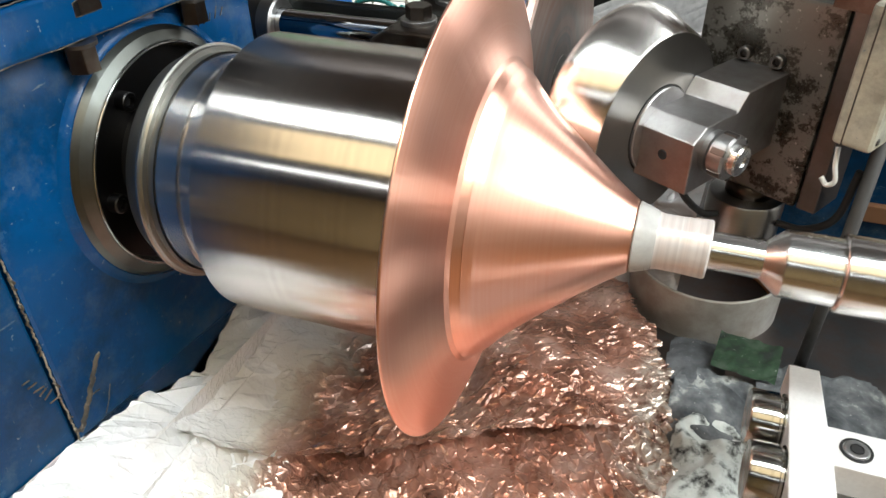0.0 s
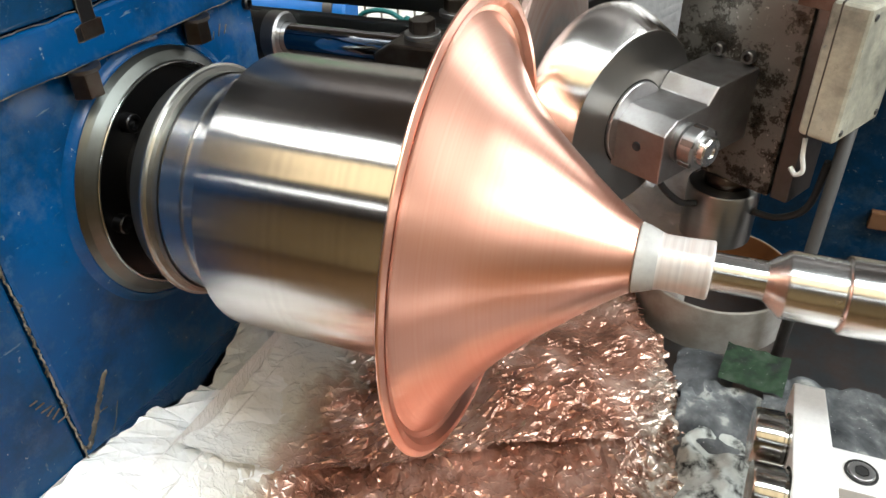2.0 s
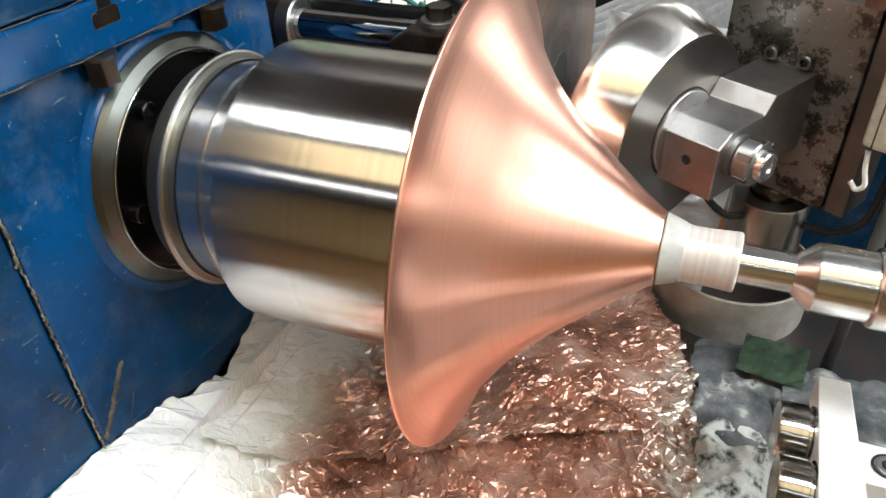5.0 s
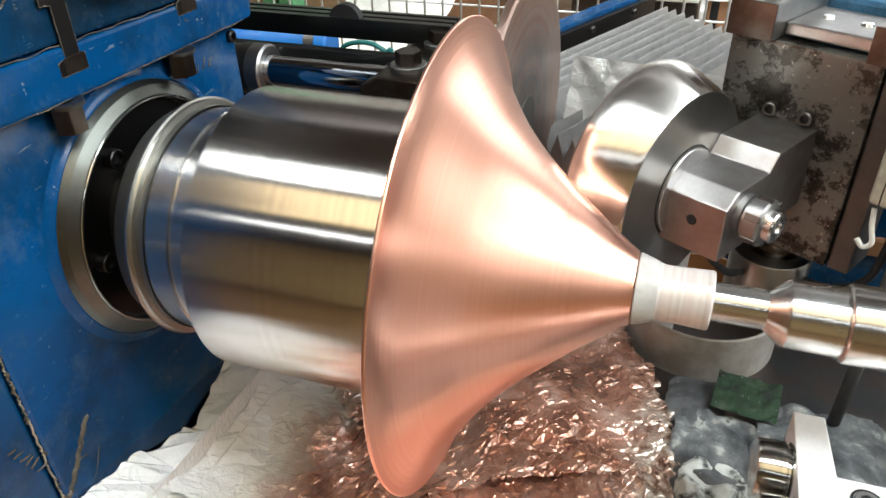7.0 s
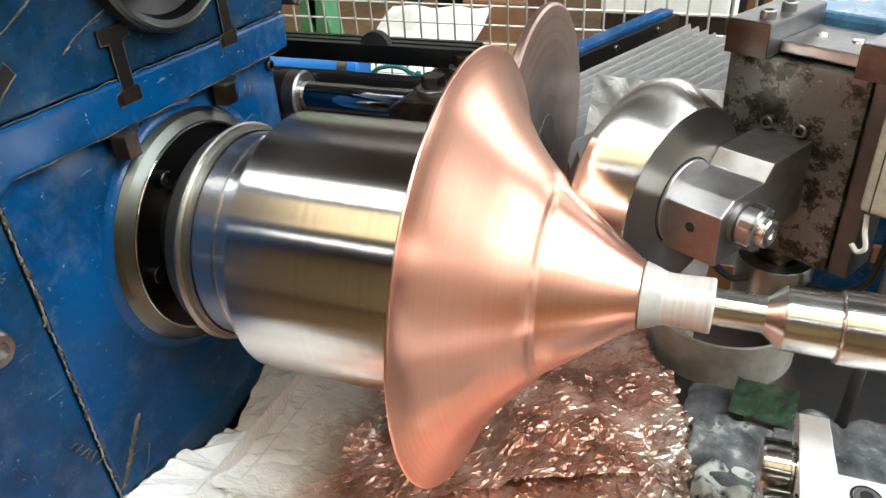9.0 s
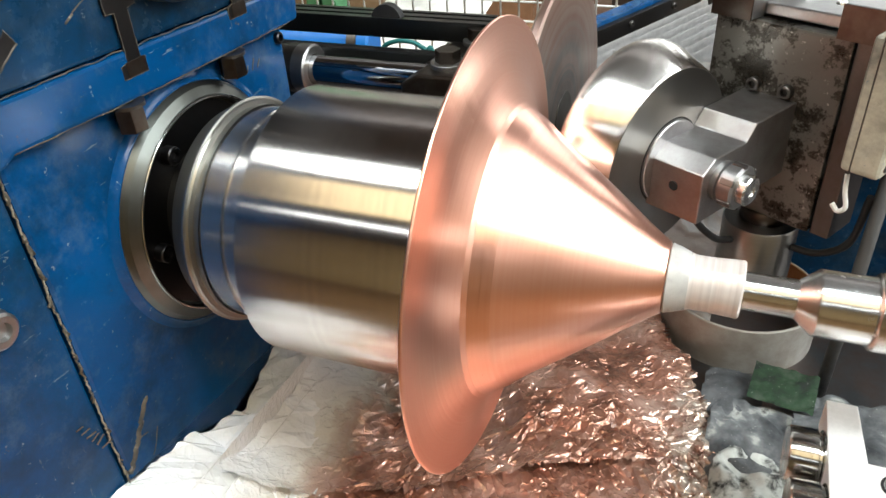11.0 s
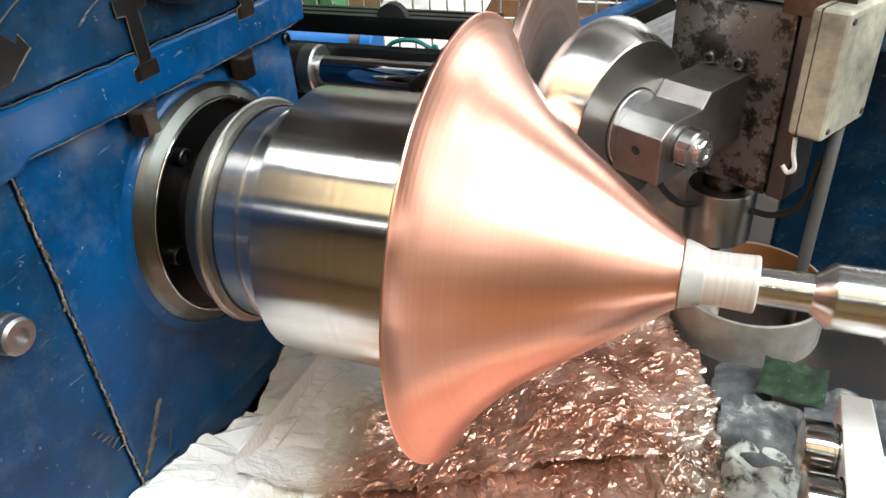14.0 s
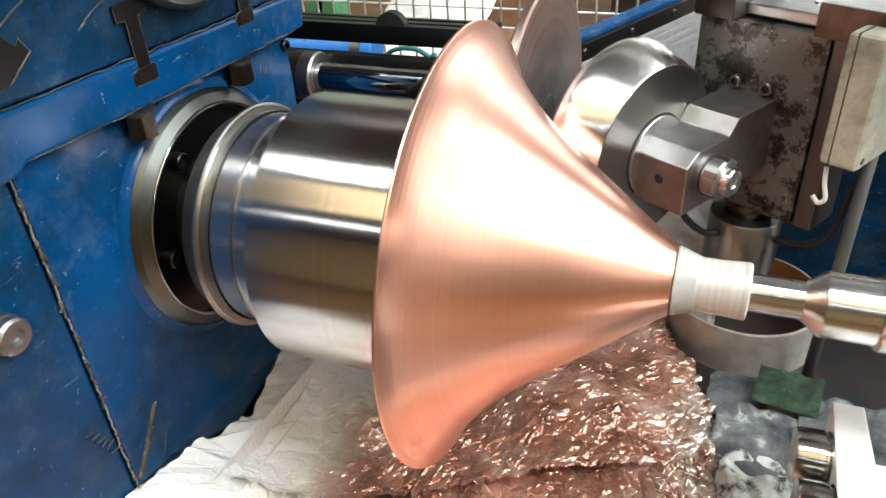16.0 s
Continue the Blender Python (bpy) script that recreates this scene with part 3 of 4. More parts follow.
# ---- collar, rod and tail centre ----
def make_tail():
    co = thing("follower_collar", "pale nylon pressure collar clamping the copper tip", "collar", pose(0, 0, ZA))
    part("collar_body", lathe([(0.3125, 0.0), (0.3125, 0.0265), (0.3135, 0.0272), (0.32, 0.0252), (0.328, 0.0222), (0.332, 0.0212), (0.345, 0.0212), (0.3655, 0.0223), (0.367, 0.0212), (0.367, 0.0)], 96, 20), NYLON, co)
    part("front_ring", lathe([(0.3126, 0.0268), (0.3135, 0.0275), (0.32, 0.0255), (0.327, 0.0229), (0.3285, 0.0222)], 96, 20), RAG_GREY, co, "milky white front cone")
    tc = thing("tailstock_centre", "polished steel live centre of the tailstock", "tailstock", pose(0, 0, ZA))
    part("rod", lathe([(0.3665, 0.0145), (0.405, 0.0145)], 96), STEEL_BRIGHT, tc)
    part("nose", lathe([(0.404, 0.0145), (0.405, 0.0152), (0.416, 0.0243), (0.4175, 0.025), (0.453, 0.025), (0.454, 0.0243)], 96, 20), STEEL_BRIGHT, tc)
    part("sleeve", lathe([(0.4535, 0.0245), (0.4545, 0.0275), (0.456, 0.0285), (0.95, 0.0285), (0.95, 0.0)], 96, 40), STEEL_BRIGHT, tc)
    return co, tc


RAG_GREY = paint("greyed_nylon", (0.4, 0.4, 0.39), 0.3, 0.0, scale=40.0)
collar, tail = make_tail()

# ---- roller head on the cross slide; local x along the axle, y back, z up ----
HEAD_YAW = -29.36
head = thing("roller_carriage", "steel forming roller in a fork arm on a stained slide block", "roller carriage", pose(0.329, 0.189, ZA, 0, 0, HEAD_YAW))


def make_head():
    wheel = part("roller", lathe([(-0.079, 0.0), (-0.079, 0.092), (-0.0805, 0.0935), (-0.112, 0.1065), (-0.119, 0.1088), (-0.126, 0.1095), (-0.133, 0.1075), (-0.138, 0.103), (-0.141, 0.096), (-0.142, 0.085), (-0.138, 0.05), (-0.138, 0.0)], 128, 25), ROLLER_STEEL, head)
    part("roller_face", lathe([(-0.0789, 0.092), (-0.0785, 0.0915), (-0.0785, 0.0402), (-0.0784, 0.04)], 128), FACE_STEEL, wheel)
    part("hub_gap", lathe([(-0.0786, 0.0445), (-0.0781, 0.0445), (-0.0781, 0.0425)], 64), RUBBER, wheel)
    part("hub_cap", lathe([(-0.079, 0.0425), (-0.076, 0.0425), (-0.075, 0.0415), (-0.075, 0.0)], 64), ARM_STEEL, wheel)
    # fork arm: stepped block with chamfered nose
    prof = [(-0.03, -0.037), (0.122, -0.037), (0.122, 0.041), (0.05, 0.041), (0.037, 0.026), (-0.012, 0.026), (-0.03, 0.014)]
    part("arm", prism(prof, -0.0785, -0.02, "x", 0.0015), ARM_STEEL, head)
    # black disc on the surface, for the shade of a hole
    part("arm_hole_shade", lathe([(0, 0.0), (0.0006, 0.0045), (0.0, 0.005)], 20), RUBBER, head, "", pose(-0.05, -0.0301, -0.006, 0, 0, -90))
    # slotted nut and axle end
    nutp = part("axle_nut", lathe([(-0.02, 0.0), (-0.02, 0.0195), (-0.014, 0.0205), (-0.013, 0.018), (-0.011, 0.018), (-0.01, 0.0215), (0.002, 0.0215), (0.004, 0.019), (0.004, 0.0)], 48), STEEL_GREY, head, "slotted copper-stained nut")
    for k in range(6):
        # dark blocks set into the nut for the shade in its slots
        part("nut_slot_shade", box(0.013, 0.006, 0.004, (-0.003, 0, 0.0205), 0.0006), STEEL_DARK, nutp, "", pose(0, 0, 0, 60 * k))
    part("axle_end", lathe([(0.004, 0.0145), (0.011, 0.0145), (0.0125, 0.013), (0.0125, 0.006), (0.011, 0.005), (0.011, 0.0)], 40), STEEL_BRIGHT, nutp)
    # slide block behind the arm
    part("slide_block", box(0.142, 0.045, 0.206, (-0.051, 0.1435, 0.009), 0.003), BLOTCHED, head, "oil-stained blotched steel block")
    for x in (-0.067, -0.032):
        screw = socket_screw("cap_screw", pose(x, 0.121, 0.05, 0, 0, -90), head, 0.0068, 0.008, STEEL_DARK)
        # shade of the hexagon socket, as a black piece
        part("socket_shade", hex_prism(0.0036, 0.0043, 0.0047, "x"), RUBBER, screw)
    part("side_strip", box(0.02, 0.05, 0.206, (0.0315, 0.148, 0.009), 0.002), STEEL_DARK, head)
    part("top_bar", box(0.045, 0.109, 0.034, (-0.1, 0.1645, 0.13), 0.002), STEEL_GREY, head)
    part("rusty_end", box(0.0445, 0.0012, 0.0335, (-0.1, 0.1096, 0.13), 0.0004), OILY_STEEL, head, "browned bar end")
    for y in (0.126, 0.166):
        socket_screw("cap_screw", pose(-0.091, y, 0.147, 0, -90, 0), head, 0.0075, 0.009, STEEL_GREY)
    part("cross_plate", box(0.08, 0.075, 0.012, (-0.037, 0.17, 0.1215), 0.002), STEEL_GREY, head)
    for x in (-0.055, -0.02):
        part("plate_screw", lathe([(0, 0), (0, 0.006), (0.002, 0.005), (0.002, 0)], 20), STEEL_BRIGHT, head, "", pose(x, 0.17, 0.1275, 0, -90, 0))
    part("end_block", box(0.07, 0.104, 0.032, (0.04, 0.167, 0.128), 0.002), STEEL_GREY, head)
    part("rusty_end", box(0.0695, 0.0012, 0.0315, (0.04, 0.1146, 0.128), 0.0004), OILY_STEEL, head, "browned block end")
    part("slide_hood", box(0.27, 0.36, 0.08, (0.023, 0.401, 0.097), 0.006), BLUE_DUSTY, head, "blue sheet-metal hood")
    # junction box on the side
    jb = part("junction_box", box(0.036, 0.09, 0.128, (0.066, 0.13, 0.068), 0.006, 3), BEIGE, head, "beige cable junction box")
    part("lid_seam", box(0.0012, 0.0915, 0.1295, (0.058, 0.13, 0.068), 0.0005), STEEL_DARK, jb)
    for y in (0.095, 0.165):
        for z in (0.014, 0.122):
            part("lid_screw", lathe([(0, 0), (0, 0.0035), (0.001, 0.003), (0.001, 0)], 16), STEEL_DARK, jb, "", pose(0.084, y, z))
    part("conduit", tube([(0.075, 0.14, 0.005), (0.075, 0.14, -0.2), (0.07, 0.15, -0.32)], 0.0068, 14), GREY_PIPE, head)
    part("white_lead", tube(smooth_curve([(0.052, 0.1, -0.004), (0.056, 0.095, -0.02), (0.06, 0.095, -0.035), (0.054, 0.095, -0.042), (0.047, 0.095, -0.036)]), 0.0025, 8), WHITE_PAINT, head)
    # ram below the arm
    ram = part("ram", lathe([(-0.178, 0.0), (-0.178, 0.0395), (-0.1765, 0.041), (-0.111, 0.041), (-0.1085, 0.0395), (-0.1085, 0.0)], 64), FACE_STEEL, head, "", pose(-0.04, 0.14, 0) @ pose(0, 0, 0, 0, -90, 0))
    part("ram_tip", lathe([(-0.2, 0.0), (-0.2, 0.011), (-0.178, 0.011)], 32), BLACK_METAL, ram)
    part("ram_rod", tube([(-0.04, 0.145, -0.109), (-0.04, 0.145, -0.093)], 0.026, 32), OILY_STEEL, head)
    part("hose", tube(smooth_curve([(-0.055, 0.03, -0.03), (-0.062, 0.035, -0.06), (-0.062, 0.045, -0.085), (-0.055, 0.075, -0.115), (-0.05, 0.1, -0.125)]), 0.004, 10), RUBBER, head)
    part("hose", tube(smooth_curve([(0.0, 0.14, -0.13), (0.03, 0.142, -0.125), (0.056, 0.145, -0.1), (0.065, 0.14, -0.04)]), 0.004, 10), RUBBER, head)


make_head()


# ---- second tool: a flat finishing disc behind the cone ----
def smeared():
    """Brushed disc: grey towards the hub, copper smears in rings."""
    m, nt, b = tree("smeared_steel")
    b.inputs["Metallic"].default_value = 1.0
    tc = nt.nodes.new("ShaderNodeTexCoord")
    mp = nt.nodes.new("ShaderNodeMapping")
    mp.inputs["Scale"].default_value = (0, 1, 1)
    link(nt, tc.outputs["Object"], mp.inputs[0])
    ln = nt.nodes.new("ShaderNodeVectorMath")
    ln.operation = "LENGTH"
    link(nt, mp.outputs[0], ln.inputs[0])
    n = nt.nodes.new("ShaderNodeTexNoise")
    n.noise_dimensions = "1D"
    n.inputs["Scale"].default_value, n.inputs["Detail"].default_value = 70.0, 5.0
    link(nt, ln.outputs["Value"], n.inputs["W"])
    big = noise_tex(nt, 9.0, 4)
    col = ramp(nt, ln.outputs["Value"], [(0.05, (0.09, 0.09, 0.095)), (0.085, (0.2, 0.18, 0.175)), (0.11, (0.4, 0.31, 0.285)), (0.14, (0.5, 0.38, 0.335))])
    col = mix(nt, ramp(nt, n.outputs[0], [(0.4, 0.0), (0.65, 0.7)]), col, (0.34, 0.18, 0.14))
    col = mix(nt, ramp(nt, big, [(0.4, 0.0), (0.7, 0.5)]), col, (0.5, 0.47, 0.46))
    link(nt, col, b.inputs["Base Color"])
    b.inputs["Roughness"].default_value = 0.36
    return m


def make_disc():
    d = thing("finishing_disc", "thin steel finishing disc with copper smears behind the cone", "disc", pose(0.1623, 0.2762, ZA, 0, 0, -3.1))
    part("disc_blade", lathe([(0, 0.03), (0, 0.15), (-0.002, 0.153), (-0.008, 0.153), (-0.012, 0.148), (-0.02, 0.03)], 128), smeared(), d)
    part("hub", lathe([(-0.001, 0.0305), (0.0006, 0.0305), (0.001, 0.03), (0.001, 0.0)], 48), STEEL_DARK, d)
    part("axle", lathe([(-0.02, 0.02), (-0.12, 0.02), (-0.12, 0.0)], 32), STEEL_DARK, d)
    return d


finishing_disc = make_disc()


# ---- back of the machine: cylinder rod, clamp, rails ----
RAIL_BLACK = metal("anodised_rail", (0.075, 0.08, 0.078), 0.32, 0, 0.2, tangent="")


def make_back():
    cy = thing("hydraulic_cylinder", "black hydraulic cylinder with a chromed piston rod", "cylinder", pose(0, 0.25, 1.092))
    part("barrel", lathe([(-0.5, 0.027), (-0.165, 0.027), (-0.163, 0.029), (-0.135, 0.029), (-0.133, 0.0265), (-0.133, 0.018)], 64), STEEL_DARK, cy)
    part("gland", lathe([(-0.15, 0.0292), (-0.134, 0.0292), (-0.132, 0.027), (-0.132, 0.018)], 64), STEEL_GREY, cy)
    part("piston_rod", lathe([(-0.14, 0.0175), (0.02, 0.0175)], 64), CHROME, cy)
    cl = thing("rod_clamp", "dark steel clamp block with a hexagon bolt", "clamp", pose(0.035, 0.25, 1.09))
    part("block", prism([(-0.04, -0.05), (0.045, -0.05), (0.045, 0.012), (0.03, 0.02), (-0.02, 0.02), (-0.04, 0.008)], -0.035, 0.118, "y", 0.003), OILY_STEEL, cl)
    for x, y in ((0.004, 0.0), (0.014, 0.08)):
        bolt = part("bolt_head", hex_prism(0.0145, 0.024, 0.039), OILY_STEEL, cl, "", pose(x, y, 0, 0, 0, 14))
        part("washer", lathe([(0.019, 0.0), (0.019, 0.02), (0.0245, 0.02), (0.0252, 0.019), (0.0252, 0.0)], 32), STEEL_GREY, bolt, "", pose(0, 0, 0, 0, -90, 0))
    rl = thing("guide_rail", "black slotted guide rail behind the spindle", "rail", pose(0, 0.35, 1.121))
    part("rail", prism([(-0.02, -0.012), (0.02, -0.012), (0.02, 0.012), (0.012, 0.012), (0.012, 0.007), (0.007, 0.007), (0.007, 0.012), (-0.004, 0.012), (-0.004, 0.007), (-0.009, 0.007), (-0.009, 0.012), (-0.02, 0.012)], -0.6, 0.06, "x", 0.0006), RAIL_BLACK, rl)
    part("cap", lathe([(-0.006, 0.0), (-0.006, 0.02), (0.006, 0.02), (0.006, 0.0)], 32), RUBBER, rl, "", pose(-0.073, -0.012, 0.008, 0, 0, 90))
    lb = thing("lower_rail", "black rail under the guide", "rail", pose(0, 0.3, 1.06))
    part("rail", box(0.65, 0.015, 0.08, (-0.25, -0.0175, 0.012), 0.002), RAIL_BLACK, lb)


make_back()

# ---- cross slide with its bellows cover ----
SLIDE_YAW = -24.0


BELLOWS = metal("bellows_skin", (0.5, 0.5, 0.5), 0.4, 0, 0.3, (0.12, 0.12, 0.12), 40.0, tangent="")


def make_slide():
    sl = thing("slide_cover", "silvery pleated bellows over the cross slide", "bellows", pose(0.003, 0.476, 0.985, 0, 0, SLIDE_YAW))
    n, w, ln = 11, 0.022, 0.585
    for i in range(n):
        x = 0.02 + i * w
        part("pleat", prism([(x, -0.02), (x + w * 0.5, 0.012), (x + w, -0.02), (x + w, -0.05), (x, -0.05)], -0.02, ln - i * 0.009, "y", 0.001), BELLOWS, sl)
    rail = thing("slide_rail", "blue slide edge with a black bolted strip", "rail", pose(0.003, 0.476, 0.985, 0, 0, SLIDE_YAW))
    part("edge", box(0.03, 0.6, 0.045, (-0.03, 0.3, 0.005), 0.002), BLUE, rail)
    part("strip", box(0.012, 0.6, 0.03, (-0.008, 0.3, 0.006), 0.001), BLACK_METAL, rail)
    for y in (0.24, 0.38, 0.52):
        socket_screw("cap_screw", pose(-0.003, y, 0.009), rail, 0.006, 0.006)


make_slide()


TUBE_STEEL = metal('tube_steel', (0.42, 0.41, 0.385), 0.42, 0, 0.6, (0.2, 0.17, 0.13), 30.0, tangent='')
TUBE_STEEL.node_tree.nodes['Principled BSDF'].inputs['Metallic'].default_value = 0.35
RUST = paint('rust', (0.34, 0.15, 0.06), 0.6, 0.2)


BED_STEEL = metal("bed_steel", (0.11, 0.112, 0.115), 0.45, 0, 0.4, (0.14, 0.06, 0.03), 22.0, tangent="", relief=0.2)


# ---- bed, rags, tube, sheet ----
def make_bed():
    bed = tagged(part("bed", box(2.4, 1.0, 0.3, (0.5, 0.25, 0.585), 0.004), BED_STEEL), "dark oily steel lathe bed", "machine bed", kind="structure")
    tb = thing("tailstock_casting_block", "dark cast tailstock block on the bed", "tailstock", pose(0, 0, 0))
    part("casting", box(0.4, 0.1, 0.17, (0.87, 0.2, 0.82), 0.006), STEEL_DARK, tb)
    part("clamp_plate", box(0.36, 0.08, 0.03, (0.87, 0.2, 0.92), 0.004), STEEL_GREY, tb)
    t = thing("steel_tube", "short machined steel tube standing on the bed", "tube", pose(0.39, 0.368, 0.735))
    part("tube_wall", lathe([(0.0, 0.0965), (0.064, 0.0965), (0.0655, 0.0955), (0.0655, 0.0935)], 96), TUBE_STEEL, t, "", pose(0, 0, 0, 0, -90, 0))
    part("bore", lathe([(0.0655, 0.0935), (0.0645, 0.0925), (0.0, 0.0925)][::-1], 96), RUST, t, "rust-brown bore", pose(0, 0, 0, 0, -90, 0)).data.flip_normals()


make_bed()


def film_material(name, brown, tint=None):
    """Thin glossy film: milky where clean, elsewhere brown with the copper cone's reflection put into the colour; the
    brown patch ends in a ragged border.
    """
    m, nt, b = tree(name)
    n1, n2 = noise_tex(nt, 14.0, 5), noise_tex(nt, 60.0, 5)
    white = ramp(nt, n1, [(0.3, (0.7, 0.71, 0.69)), (0.48, (0.86, 0.88, 0.88)), (0.62, (0.92, 0.94, 0.96))])
    if tint:
        white = ramp(nt, n1, [(0.3, tuple(c * 0.6 for c in tint)), (0.7, tint)])
    if brown:
        # brown ground and the cone's copper reflection, painted as one colour
        coppery = ramp(nt, n1, [(0.3, (0.12, 0.05, 0.03)), (0.48, (0.48, 0.235, 0.165)), (0.66, (0.78, 0.52, 0.43))])
        tc = nt.nodes.new("ShaderNodeTexCoord")
        sep = nt.nodes.new("ShaderNodeSeparateXYZ")
        link(nt, tc.outputs["Object"], sep.inputs[0])
        def edge(lo, hi, spread):
            add = nt.nodes.new("ShaderNodeMath")
            add.operation = "MULTIPLY_ADD"
            link(nt, n1, add.inputs[0])
            add.inputs[1].default_value = spread
            link(nt, sep.outputs[0], add.inputs[2])
            mr = nt.nodes.new("ShaderNodeMapRange")
            mr.inputs[1].default_value, mr.inputs[2].default_value = lo, hi
            link(nt, add.outputs[0], mr.inputs[0])
            return mr.outputs[0]
        white = mix(nt, edge(-0.01, 0.06, 0.1), white, (0.52, 0.48, 0.38))
        mask = edge(0.03, 0.07, 0.1)
        col = mix(nt, mask, white, coppery)
        mul = nt.nodes.new("ShaderNodeMath")
        mul.operation = "MULTIPLY"
        mul.inputs[1].default_value = 0.65
        link(nt, mask, mul.inputs[0])
        link(nt, mul.outputs[0], b.inputs["Metallic"])
        pale = ramp(nt, n2, [(0.38, (0.2, 0.1, 0.07)), (0.5, (0.5, 0.38, 0.31)), (0.62, (0.72, 0.65, 0.57))])
        col = mix(nt, edge(0.385, 0.435, 0.14), col, pale)
    else:
        col = white
    link(nt, col, b.inputs["Base Color"])
    link(nt, ramp(nt, n2, [(0.3, 0.12), (0.7, 0.26)]), b.inputs["Roughness"])
    warp = nt.nodes.new("ShaderNodeTexVoronoi")
    warp.feature = "DISTANCE_TO_EDGE"
    warp.inputs["Scale"].default_value = 95.0 if brown else 50.0
    tcw = nt.nodes.new("ShaderNodeTexCoord")
    shift = nt.nodes.new("ShaderNodeVectorMath")
    shift.operation = "MULTIPLY_ADD"
    nz = nt.nodes.new("ShaderNodeTexNoise")
    nz.inputs["Scale"].default_value = 60.0
    link(nt, tcw.outputs["Object"], nz.inputs[0])
    link(nt, nz.outputs[1], shift.inputs[0])
    shift.inputs[1].default_value = (0.02, 0.02, 0.02)
    link(nt, tcw.outputs["Object"], shift.inputs[2])
    link(nt, shift.outputs[0], warp.inputs[0])
    bump(nt, b, ramp(nt, warp.outputs[0], [(0.0, 1.0), (0.14, 0.3), (0.5, 0.0)]), 0.55, 0.0012)
    b.inputs["IOR"].default_value = 1.6
    b.inputs["Coat Weight"].default_value = 0.45 if brown else 0.25
    b.inputs["Coat Roughness"].default_value = 0.06
    return m


FILM_WHITE = film_material("milky_film", False)
FILM_BROWN = film_material("coppery_film", True)


def tri(v):
    return abs((v % 2.0) - 1.0)


def crumpled(outline, step, base, amp, f0, seed, octaves=6, rough=1.0, smooth=True, cells=()):
    """A creased film over a stretch of the bed: folds along straight creases, then sharp ridges and dents round scattered points."""
    x0, x1, y0, y1 = outline
    nx, ny = int((x1 - x0) / step), int((y1 - y0) / step)
    rnd = random.Random(seed)
    waves = []
    f = f0
    for k in range(octaves):
        for _ in range(2):
            a, g = rnd.uniform(0, math.pi), f * rnd.uniform(0.7, 1.35)
            waves.append((g * math.cos(a), g * math.sin(a), rnd.uniform(0, 9), amp * (f0 / f) ** rough * rnd.uniform(0.4, 0.8)))
        f *= 1.62
    dents = []
    for n, (size, height, stretch) in enumerate(cells):
        a = rnd.uniform(0, math.pi)
        dents.append((math.cos(a), math.sin(a), 1.0 / size, 1.0 / (size * stretch), height * (1 if n % 2 == 0 else -1), 3.1 * n + seed))
    verts, faces = [], []
    for j in range(ny + 1):
        for i in range(nx + 1):
            x, y = x0 + (x1 - x0) * i / nx, y0 + (y1 - y0) * j / ny
            v = noise.noise_vector((x * 9 + seed, y * 9, 0))
            w = noise.noise_vector((x * 45 + seed, y * 45, 5))
            wx, wy = x + 0.034 * v.x + 0.006 * w.x, y + 0.034 * v.y + 0.006 * w.y
            h = 0.0
            for fx, fy, ph, am in waves:
                h += am * tri(fx * wx + fy * wy + ph)
            for c, s, fu, fv, height, ph in dents:
                d = noise.voronoi(((c * wx + s * wy) * fu, (c * wy - s * wx) * fv, ph))[0][0]
                h += height * d * d
            fall = 0.6 + 0.5 * noise.noise((x * 7, y * 7, seed))
            verts.append((x, y, base(x, y) + h * fall))
    for j in range(ny):
        for i in range(nx):
            a = j * (nx + 1) + i
            faces.append((a, a + 1, a + nx + 2, a + nx + 1))
    me = bpy.data.meshes.new("film")
    me.from_pydata(verts, [], faces)
    if smooth:
        me.shade_smooth()
    return me


def trim(me, keep):
    """Cut away the faces whose centre fails keep."""
    bm = bmesh.new()
    bm.from_mesh(me)
    bmesh.ops.delete(bm, geom=[f for f in bm.faces if not keep(f.calc_center_median())], context="FACES")
    bm.to_mesh(me)
    bm.free()
    return me


